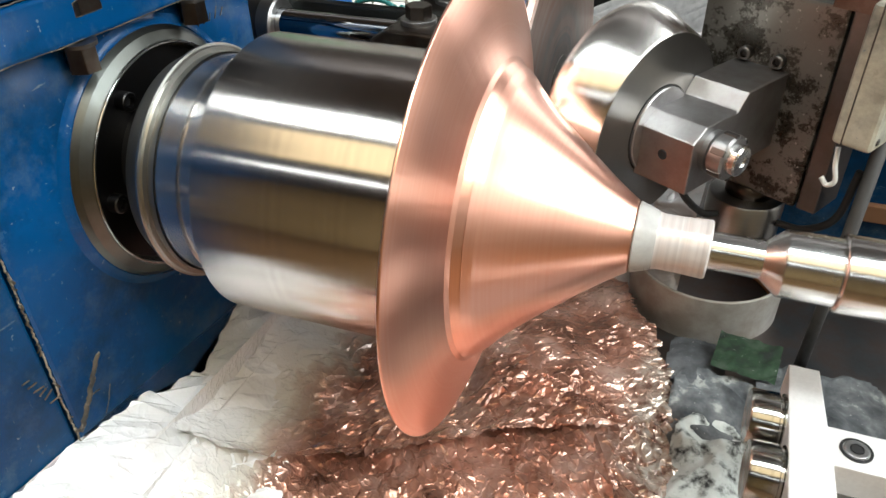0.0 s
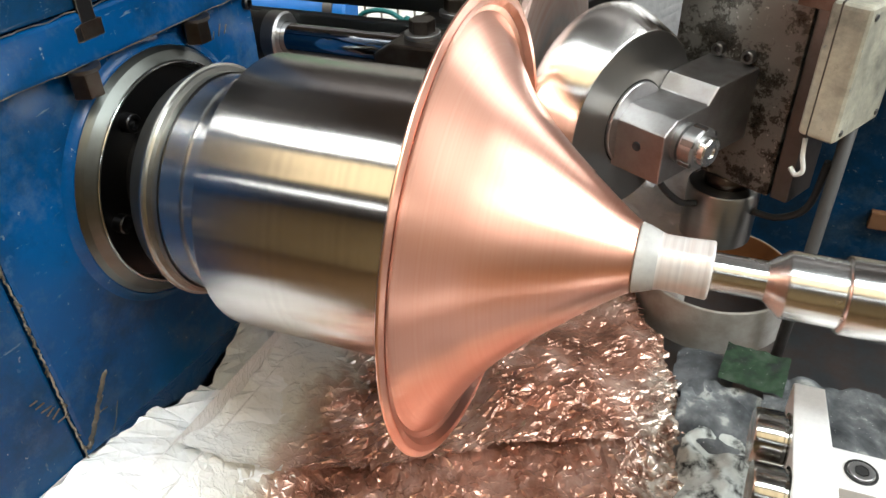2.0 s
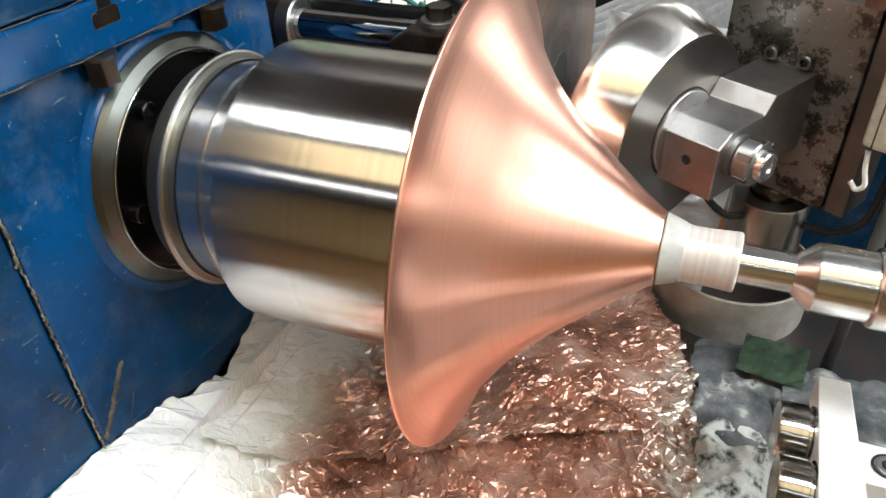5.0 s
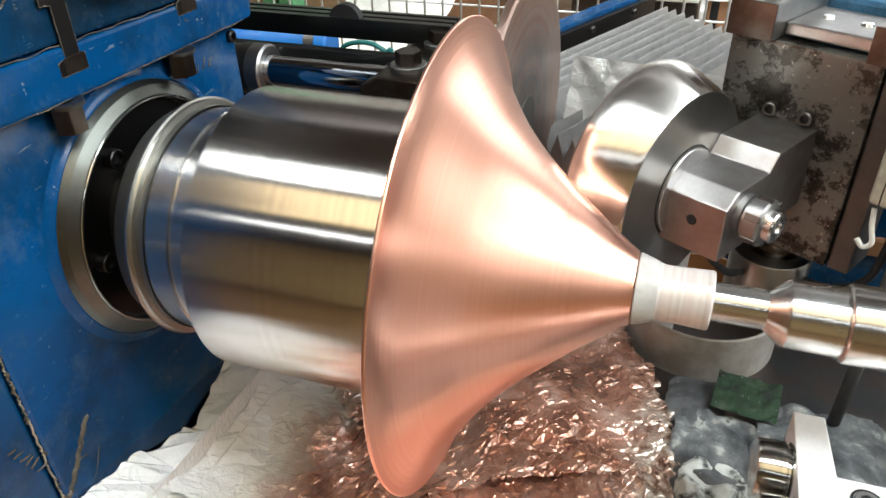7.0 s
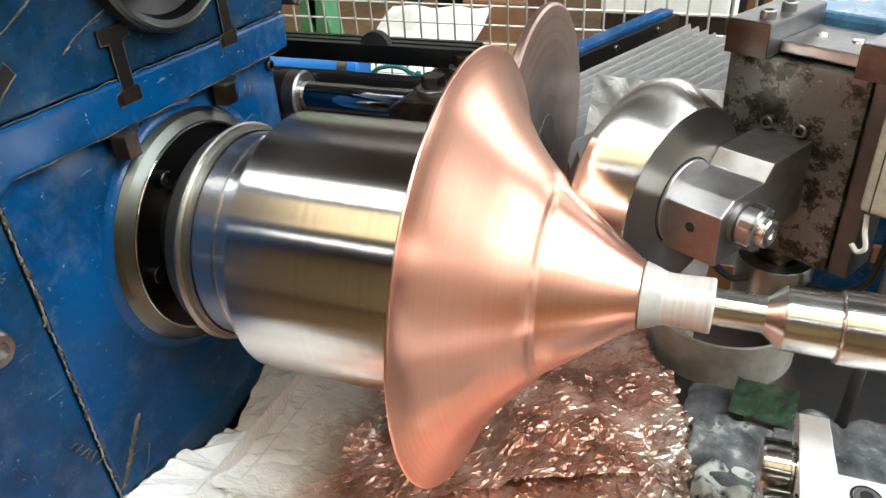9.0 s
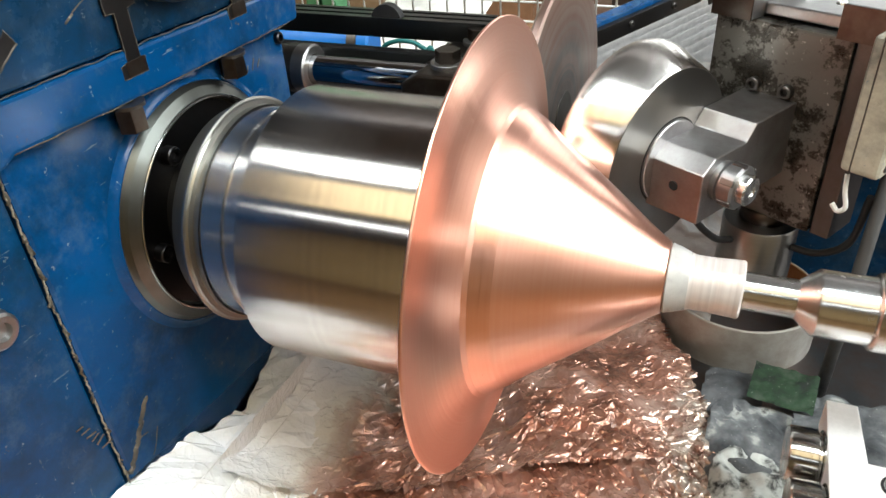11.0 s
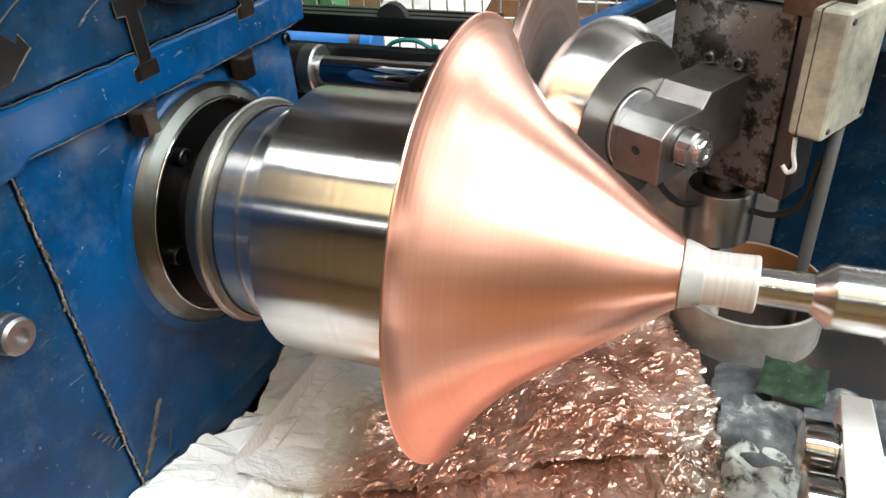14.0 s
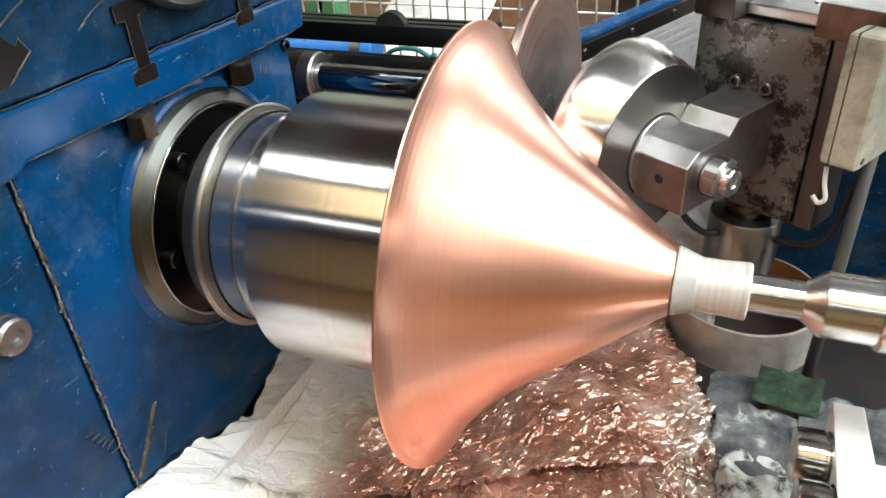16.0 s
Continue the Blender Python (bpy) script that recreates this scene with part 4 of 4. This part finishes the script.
def creased(outline, spacing, base, jag, amp, f0, seed, lean=0.0, stretch=1.0, fade=None):
    """A crumpled film as it folds: flat facets of all sizes between scattered peaks and dents."""
    x0, x1, y0, y1 = outline
    rnd = random.Random(seed)
    waves = [(f0 * k * math.cos(a), f0 * k * math.sin(a), rnd.uniform(0, 9), amp / k) for k, a in ((1.0, 0.5), (1.3, 1.9), (1.9, 2.8), (2.6, 1.1))]
    c, s = math.cos(lean), math.sin(lean)
    flat, lift = [], []
    rim = [(x, y0 + (y1 - y0) * k / 90) for x in (x0, x1) for k in range(91)] + [(x0 + (x1 - x0) * k / 60, y) for y in (y0, y1) for k in range(1, 60)]
    spread = [(rnd.uniform(x0, x1), rnd.uniform(y0, y1)) for k in range(int((x1 - x0) * (y1 - y0) / spacing ** 2))]
    spread = [p for p in spread if noise.noise((p[0] * 34 + seed, p[1] * 34, 2)) > rnd.uniform(-0.9, 0.25)]
    for x, y in rim + spread:
        v = noise.noise_vector((x * 9 + seed, y * 9, 0))
        wx, wy = x + 0.03 * v.x, y + 0.03 * v.y
        h = sum(am * (tri(fx * wx + fy * wy + ph) - 0.3) for fx, fy, ph, am in waves) * (fade(x) if fade else 1.0) + rnd.choice((-1, 1)) * jag * rnd.uniform(0.25, 1.0)
        flat.append(Vector(((c * x + s * y) / stretch, c * y - s * x)))
        lift.append(base(x, y) + h * (0.65 + 0.45 * noise.noise((x * 7, y * 7, seed))))
    pts, _, tris, origin, _, _ = geometry.delaunay_2d_cdt(flat, [], [], 0, 1e-6)
    verts = [(c * p.x * stretch - s * p.y, s * p.x * stretch + c * p.y, lift[o[0]]) for p, o in zip(pts, origin)]
    bm = bmesh.new()
    vs = [bm.verts.new(p) for p in verts]
    for f in tris:
        bm.faces.new([vs[q] for q in f])
    bmesh.ops.recalc_face_normals(bm, faces=bm.faces[:])
    if sum(f.normal.z for f in bm.faces) < 0:
        bmesh.ops.reverse_faces(bm, faces=bm.faces[:])
    me = bpy.data.meshes.new("film")
    bm.to_mesh(me)
    bm.free()
    return me


def make_films():
    def fold(x):
        return -0.028 + 0.53 * (x - 0.117) + 0.006 * noise.noise((x * 14, 0, 0))
    def drape(x, y):
        top = float(np.interp(y, [-0.34, -0.25, -0.19, -0.115, -0.06, -0.02, 0.015, 0.2], [0.895, 0.875, 0.866, 0.845, 0.821, 0.803, 0.828, 0.827])) + 0.012 * noise.noise((y * 40, 8.4, 0.3))
        return (top - 0.752) * max(0.0, min(1.0, (0.03 - x) / 0.145)) ** 1.2
    def base_rear(x, y):
        lip = 0.012 * math.exp(-max(0.0, y - fold(x)) / 0.03) * max(0.0, min(1.0, (0.3 - x) / 0.08))
        return 0.75 + lip + 0.022 * math.exp(-((x - 0.2) / 0.1) ** 2 - ((y - 0.14) / 0.1) ** 2) + drape(x, y)
    def right(y):
        return float(np.interp(y, [-0.42, 0.0, 0.09, 0.185, 0.26, 0.31], [0.41, 0.396, 0.385, 0.367, 0.34, 0.3])) + 0.012 * noise.noise((y * 40, 2, 0))
    rear = trim(creased((-0.075, 0.41, -0.22, 0.36), 0.0049, base_rear, 0.0021, 0.008, 20.0, 3, 0.9, 1.7), lambda c: c.y > fold(c.x) and c.x < right(c.y))
    tagged(part("plastic_film", rear, FILM_BROWN), "crumpled wet plastic film on the bed, copper reflections in its brown colour", "plastic film", kind="stuff")
    front = trim(creased((-0.06, 0.42, -0.36, 0.2), 0.0049, lambda x, y: 0.744 + drape(x, y) + 0.007 * max(0.0, min(1.0, (x - 0.22) / 0.06)), 0.0021, 0.008, 20.0, 8, 2.2, 1.7), lambda c: c.y < fold(c.x) + 0.03 and c.x < right(c.y))
    tagged(part("plastic_film", front, FILM_BROWN), "folded wet plastic film at the bed edge, copper reflections in its brown colour", "plastic film", kind="stuff")
    white = creased((-0.119, 0.03, -0.34, 0.2), 0.009, lambda x, y: 0.742 + drape(x, y), 0.004, 0.034, 13.0, 15, 1.0, 2.6, lambda x: max(0.1, min(1.0, -x / 0.08)) * min(1.0, 0.1 + (x + 0.119) / 0.035))
    tagged(part("plastic_sheet", white, FILM_WHITE), "crumpled milky plastic sheet draped up the headstock", "plastic sheet", kind="stuff")


FILM_GREY = film_material("grey_film", False, (0.42, 0.43, 0.43))
make_films()


# ---- rags, pad and tool block beside the film ----
def cloth(name, colours, scale):
    m, nt, b = tree(name)
    n1, n2 = noise_tex(nt, scale, 6), noise_tex(nt, 400.0, 3)
    n3 = noise_tex(nt, 380.0, 2)
    link(nt, mix(nt, ramp(nt, n3, [(0.715, 0.0), (0.74, 0.8)]), ramp(nt, n1, colours), (0.6, 0.6, 0.58)), b.inputs["Base Color"])
    b.inputs["Roughness"].default_value = 0.9
    bump(nt, b, n2, 0.5, 0.0008)
    return m


RAG = cloth("oily_rag", [(0.33, (0.02, 0.023, 0.026)), (0.48, (0.065, 0.07, 0.074)), (0.58, (0.12, 0.127, 0.132)), (0.65, (0.3, 0.31, 0.29)), (0.7, (0.03, 0.03, 0.03))], 24.0)
RAG_PALE = cloth("pale_rag", [(0.36, (0.02, 0.02, 0.02)), (0.42, (0.2, 0.21, 0.2)), (0.5, (0.4, 0.42, 0.4)), (0.7, (0.5, 0.52, 0.5))], 55.0)
RAG_DARK = cloth("dark_rag", [(0.3, (0.018, 0.02, 0.022)), (0.5, (0.05, 0.054, 0.058)), (0.7, (0.12, 0.127, 0.135))], 26.0)
PAD = cloth("scouring_pad", [(0.35, (0.004, 0.007, 0.005)), (0.52, (0.008, 0.03, 0.01)), (0.7, (0.03, 0.045, 0.03))], 60.0)


def rag(x0, x1, y0, y1, z, mat, label, seed, amp=0.009, turn=0.0):
    cx, cy = (x0 + x1) / 2, (y0 + y1) / 2
    def b(x, y):
        u, v = (x - cx) / (x1 - x0) * 2, (y - cy) / (y1 - y0) * 2
        return z + 0.01 * max(0.0, 1 - u * u) * max(0.0, 1 - v * v) ** 0.5
    me = crumpled((x0, x1, y0, y1), 0.0022, b, amp * 1.2, 21.0, seed, 2, 1.0, True, ((0.05, amp * 4.5, 3.5), (0.03, amp * 2.2, 3.0), (0.012, amp * 0.5, 2.0)))
    me = trim(me, lambda c: ((c.x - cx) / (x1 - x0) * 2) ** 4 + ((c.y - cy) / (y1 - y0) * 2) ** 4 < 0.9 + 0.3 * noise.noise((c.x * 25, c.y * 25, seed)))
    return tagged(part("rag", me, mat, None, "", pose(cx, cy, 0, 0, 0, turn) @ pose(-cx, -cy, 0)), label, "rag")


def make_clutter():
    rag(0.37, 0.47, 0.06, 0.2, 0.742, RAG, "oily grey rag with pale stains on the bed", 21)
    rag(0.378, 0.455, -0.06, 0.125, 0.745, RAG_PALE, "pale rag speckled with black on the bed", 22)
    rag(0.45, 0.62, 0.1, 0.24, 0.744, RAG, "grey wiping rag behind the tool block", 23)
    rag(0.5, 0.68, 0.04, 0.14, 0.74, RAG_DARK, "dark folded rag behind the tool block", 24)
    rag(0.36, 0.43, 0.17, 0.26, 0.745, RAG_DARK, "dark grey rag with metal dust", 25, 0.008)
    pad = crumpled((-0.035, 0.035, -0.03, 0.03), 0.0025, lambda x, y: 0.01, 0.005, 70.0, 5, 3)
    tagged(part("scouring_pad", pad, PAD, None, "", pose(0.447, 0.222, 0.757, 4, 0, -8)), "dark green scouring pad on the bed", "pad")
    # roller tool lying on the front of the bed
    tl = thing("roller_tool", "milled steel T-shaped holder with two small steel rollers", "tool", pose(0, 0, 0))
    part("holder", prism([(0.451, 0.034), (0.475, 0.034), (0.478, -0.028), (0.56, -0.028), (0.56, -0.066), (0.48, -0.066), (0.482, -0.17), (0.447, -0.17), (0.45, -0.03)], 0.9, 0.93, "z", 0.0012), STEEL_WHITE, tl)
    part("post", box(0.06, 0.06, 0.16, (0.5, -0.06, 0.822), 0.002), STEEL_DARK, tl)
    for y in (-0.012, -0.068):
        r = part("small_roller", lathe([(-0.017, 0.0), (-0.017, 0.0225), (-0.015, 0.0238), (-0.002, 0.0245), (0.004, 0.0245), (0.005, 0.022), (0.007, 0.022), (0.008, 0.0245), (0.012, 0.0245), (0.013, 0.0235), (0.013, 0.0)], 64), STEEL_RING, tl, "", pose(0.441, y, 0.905))
        part("axle", lathe([(0.01, 0.008), (0.03, 0.008)], 24), STEEL_DARK, r)
    for x in (0.496, 0.532):
        # black ring for the shade of the counterbore round each screw
        sc = part("cap_screw", lathe([(0.0, 0.0115), (0.0008, 0.0115), (0.0008, 0.0095)], 32), RUBBER, tl, "", pose(x, -0.047, 0.9302, 0, -90, 0))
        part("screw_head", lathe([(0.0, 0.0), (0.0, 0.0088), (0.0016, 0.0088), (0.002, 0.0082), (0.002, 0.0052)], 32), STEEL_GREY, sc)
        # black hexagon in place of the socket's shade
        part("socket_shade", hex_prism(0.005, 0.0016, 0.0019, "x"), RUBBER, sc)


make_clutter()


# ---- the room round the machine ----
def make_room():
    tagged(part("floor", box(12, 12, 0.1, (0.5, 0.5, -0.05), 0), FLOOR), "brown workshop floor", "floor", kind="structure")
    tagged(part("ceiling", box(12, 12, 0.1, (0.5, 0.5, 3.75), 0), CEILING), "dark workshop ceiling", "ceiling", kind="structure")
    for nm, sx, sy, lx, ly in (("wall_north", 12, 0.1, 0.5, 6.55), ("wall_south", 12, 0.1, 0.5, -5.55), ("wall_west", 0.1, 12, -5.55, 0.5), ("wall_east", 0.1, 12, 6.55, 0.5)):
        tagged(part(nm, box(sx, sy, 3.8, (lx, ly, 1.85), 0), WALL_TAN if nm == "wall_south" else WALL), "plain workshop wall", "wall", kind="structure")


make_room()


def make_fence():
    f = thing("wire_fence", "white welded wire mesh guard behind the machine", "fence", pose(0, 1.2, 0))
    for x in (-1.1, 1.02):
        part("post", box(0.04, 0.04, 1.75, (x, 0.03, 0.875), 0.003), WHITE_PAINT, f)
    for k in range(48):
        x = -1.1 + 0.045 * k
        part("wire", tube([(x, 0, 0.76), (x, 0, 1.7)], 0.0028, 6), WHITE_PAINT, f)
    for k in range(21):
        z = 0.78 + 0.045 * k
        part("wire", tube([(-1.1, 0.005, z), (1.02, 0.005, z)], 0.0028, 6), WHITE_PAINT, f)


make_fence()


def make_background():
    # machines and stores across the aisle
    gf = thing("green_stand", "pale green painted machine stand beyond the fence", "machine stand", pose(-1.02, 1.75, 0))
    for x, lean in ((-0.07, 6), (0.17, -9)):
        part("leg", box(0.07, 0.09, 1.3, (0, 0, 0.65), 0.008), GREEN, gf, "", pose(x, 0, 0, 0, lean, 0))
    part("brace", box(0.3, 0.06, 0.06, (0, 0, 0.6), 0.006), GREEN, gf)
    part("head", box(0.4, 0.3, 0.35, (0, 0, 1.4), 0.02), GREEN, gf)
    rk = thing("storage_rack", "dark steel rack with brown boards beyond the fence", "rack", pose(0.1, 3.3, 0))
    for x in (-1.3, 0.0, 1.3):
        for y in (-0.25, 0.25):
            part("upright", box(0.06, 0.06, 2.2, (x, y, 1.1), 0.004), STEEL_DARK, rk)
    for z in (0.25, 0.75, 1.3, 1.9):
        part("shelf", box(2.7, 0.6, 0.04, (0, 0, z), 0.004), BROWN, rk)
    rnd = random.Random(12)
    for k in range(26):
        w, d, h = rnd.uniform(0.12, 0.34), rnd.uniform(0.2, 0.45), rnd.uniform(0.12, 0.4)
        mat = rnd.choice([BLACK_METAL, STEEL_DARK, BROWN, RUBBER, GREY_PIPE, BLACK_METAL])
        tagged(part("storage_box", box(w, d, h, (0, 0, h / 2), 0.01), mat, None, "", pose(0.1 + rnd.uniform(-1.15, 1.15), 3.3, rnd.choice([0.27, 0.77, 1.32]), 0, 0, rnd.uniform(-6, 6))), "plain dark store box on the rack", "box", "boxes on the rack")
    tb = thing("work_table", "low dark table with crumpled white sheeting on it", "table", pose(-0.58, 1.75, 0))
    part("top", box(1.1, 0.7, 0.03, (0, 0, 0.52), 0.004), BROWN, tb)
    part("stack", box(0.6, 0.5, 0.1, (0, 0, 0.585), 0.01), BROWN, tb, "stack of boards under the sheeting")
    for x in (-0.5, 0.5):
        for y in (-0.3, 0.3):
            part("leg", box(0.05, 0.05, 0.505, (x, y, 0.2525), 0.004), STEEL_DARK, tb)
    sheet = crumpled((-0.2, 0.17, -0.28, 0.24), 0.012, lambda x, y: 0.62 + 0.24 * (y + 0.28), 0.02, 7.0, 31, 3)
    tagged(part("paper_sheet", sheet, RAG_WHITE, None, "", pose(-0.6, 1.7, 0.0)), "crumpled white sheeting on the table", "sheet")
    cb = thing("white_cabinet", "white cabinet with a dark open front beyond the fence", "cabinet", pose(0.125, 2.27, 0))
    part("body", box(0.4, 0.5, 0.74, (0, 0, 0.37), 0.006), STEEL_DARK, cb)
    part("top", box(0.4, 0.54, 0.38, (0, 0, 0.935), 0.008), WHITE_PAINT, cb)
    part("door", box(0.02, 0.5, 0.7, (0.215, 0, 0.37), 0.004), WHITE_PAINT, cb)
    # blue bed at the back right with its brown strip
    gd = thing("blue_guard", "blue sheet-metal guard behind the slide", "guard", pose(0, 0, 0))
    part("panel", box(0.79, 0.03, 0.5, (0.815, 0.52, 0.83), 0.004), BLUE_DEEP, gd)
    part("strip", box(0.7, 0.012, 0.025, (0.92, 0.499, 0.83), 0.002), BROWN, gd)
    for x in (0.6, 0.72):
        part("screw", lathe([(0, 0), (0, 0.008), (0.004, 0.006), (0.005, 0)], 20), STEEL_GREY, gd, "", pose(x, 0.505, 0.94, 0, 0, -90))
    # crumpled clear film hung behind the roller
    film = crumpled((0.0, 0.2, -0.17, 0.17), 0.003, lambda x, y: 0.0, 0.008, 13.0, 40, 2, 0.9, True, ((0.05, 0.02, 2.0), (0.03, 0.012, 2.0), (0.014, 0.004, 2.0)))
    tagged(part("plastic_sheet", film, FILM_GREY, None, "", pose(0.172, 0.43, 0.9, 68, 0, -10)), "crumpled clear plastic sheet hung below the bellows", "plastic sheet")


RAG_WHITE = cloth("white_sheeting", [(0.3, (0.45, 0.44, 0.4)), (0.7, (0.75, 0.74, 0.7))], 10.0)
make_background()


def make_small_back():
    # white pillar and cables beyond the fence, hoses behind the guide rail, a blue tube
    pl = thing("white_pillar", "white painted pillar beyond the fence", "pillar", pose(0.5, 2.1, 0))
    part("shaft", box(0.1, 0.1, 2.2, (0, 0, 1.1), 0.006), WHITE_PAINT, pl)
    part("base", box(0.16, 0.16, 0.04, (0, 0, 0.02), 0.004), STEEL_DARK, pl)
    for x in (0.35, 0.385):
        tagged(part("cable", tube(smooth_curve([(x, 1.3, 0.0), (x - 0.02, 1.28, 0.5), (x + 0.01, 1.3, 0.9), (x - 0.01, 1.3, 1.5)]), 0.009, 10), RUBBER), "black cable hanging behind the fence", "cable")
    teal = paint("teal_hose", (0.02, 0.16, 0.15), 0.4, 0.0)
    tagged(part("hose", tube(smooth_curve([(-0.135, 0.42, 1.05), (-0.122, 0.42, 1.066), (-0.111, 0.42, 1.072), (-0.0956, 0.42, 1.075), (-0.079, 0.42, 1.074), (-0.0677, 0.42, 1.069), (-0.0597, 0.42, 1.063), (-0.05, 0.42, 1.04), (-0.05, 0.4, 0.76)]), 0.0032, 10), teal), "thin teal air hose by the guide rail", "hose")
    bt = thing("blue_pipe", "bright blue painted pipe behind the guide rail", "pipe", pose(-0.3, 0.52, 1.025, 0, 0, 8))
    part("pipe", lathe([(-0.1, 0.0), (-0.1, 0.035), (0.1, 0.035), (0.104, 0.031), (0.104, 0.0)], 32), BLUE_BRIGHT, bt)
    part("stand", box(0.04, 0.04, 0.256, (0, 0, -0.162), 0.003), STEEL_DARK, bt)
    part("end_ring", lathe([(0.07, 0.0355), (0.07, 0.0385), (0.085, 0.0385), (0.085, 0.0355)], 32), STEEL_DARK, bt)


BLUE_BRIGHT = paint("bright_blue_enamel", (0.01, 0.14, 0.45), 0.3, 0.1)
make_small_back()


# ---- movement ----
HEAD_ROWS = [
    (0, 0.375, 0.156), (0.5, 0.366, 0.164), (1, 0.358, 0.172), (1.5, 0.350, 0.184), (2, 0.342, 0.194), (2.5, 0.334, 0.203), (3, 0.341, 0.196), (3.5, 0.347, 0.185),
    (4, 0.355, 0.174), (4.5, 0.364, 0.163), (5.5, 0.382, 0.148), (6.4, 0.398, 0.134), (7, 0.406, 0.127), (7.5, 0.413, 0.123), (8, 0.416, 0.119), (8.5, 0.406, 0.123), (9, 0.397, 0.131),
    (10, 0.378, 0.146), (11, 0.357, 0.163), (11.5, 0.347, 0.171), (12, 0.338, 0.180), (12.5, 0.329, 0.190), (13, 0.321, 0.200), (13.5, 0.314, 0.211), (14, 0.304, 0.219),
    (14.5, 0.312, 0.211), (15, 0.319, 0.202), (15.5, 0.327, 0.190), (16, 0.337, 0.181)]


DISC_ROWS = [(0, 0.0286), (1, 0.023), (2, 0.016), (3, 0.003), (4.7, 0.003), (7, 0.002), (9, 0.002), (11.5, 0.002), (13, -0.002), (13.5, -0.014), (14, -0.0255), (15, -0.0215), (16, -0.0215)]


def motions():
    walk(head, [(t, pose(x, y, ZA, 0, 0, HEAD_YAW)) for t, x, y in HEAD_ROWS])
    walk(finishing_disc, [(t, pose(0.1623 + dx, 0.2762, ZA, 0, 0, -3.1)) for t, dx in DISC_ROWS])
    # everything on the spindle turns together
    spin = [(k * 0.1, pose(0, 0, ZA, 72.0 * k)) for k in range(161)]
    for ob in (mandrel, workpiece, collar, tail):
        walk(ob, spin)
    cache = {}
    for ob, r, mean, ang in SEGMENTS:
        if r not in cache:
            cache[r] = [(t, sheet_x(r, t), math.atan(slope(r, t))) for t in FORM_TIMES]
        turn = pose(0, 0, 0, ang)
        walk(ob, [(t, turn @ pose(x, r, 0, 0, 0, math.degrees(mean - b))) for t, x, b in cache[r]])


motions()
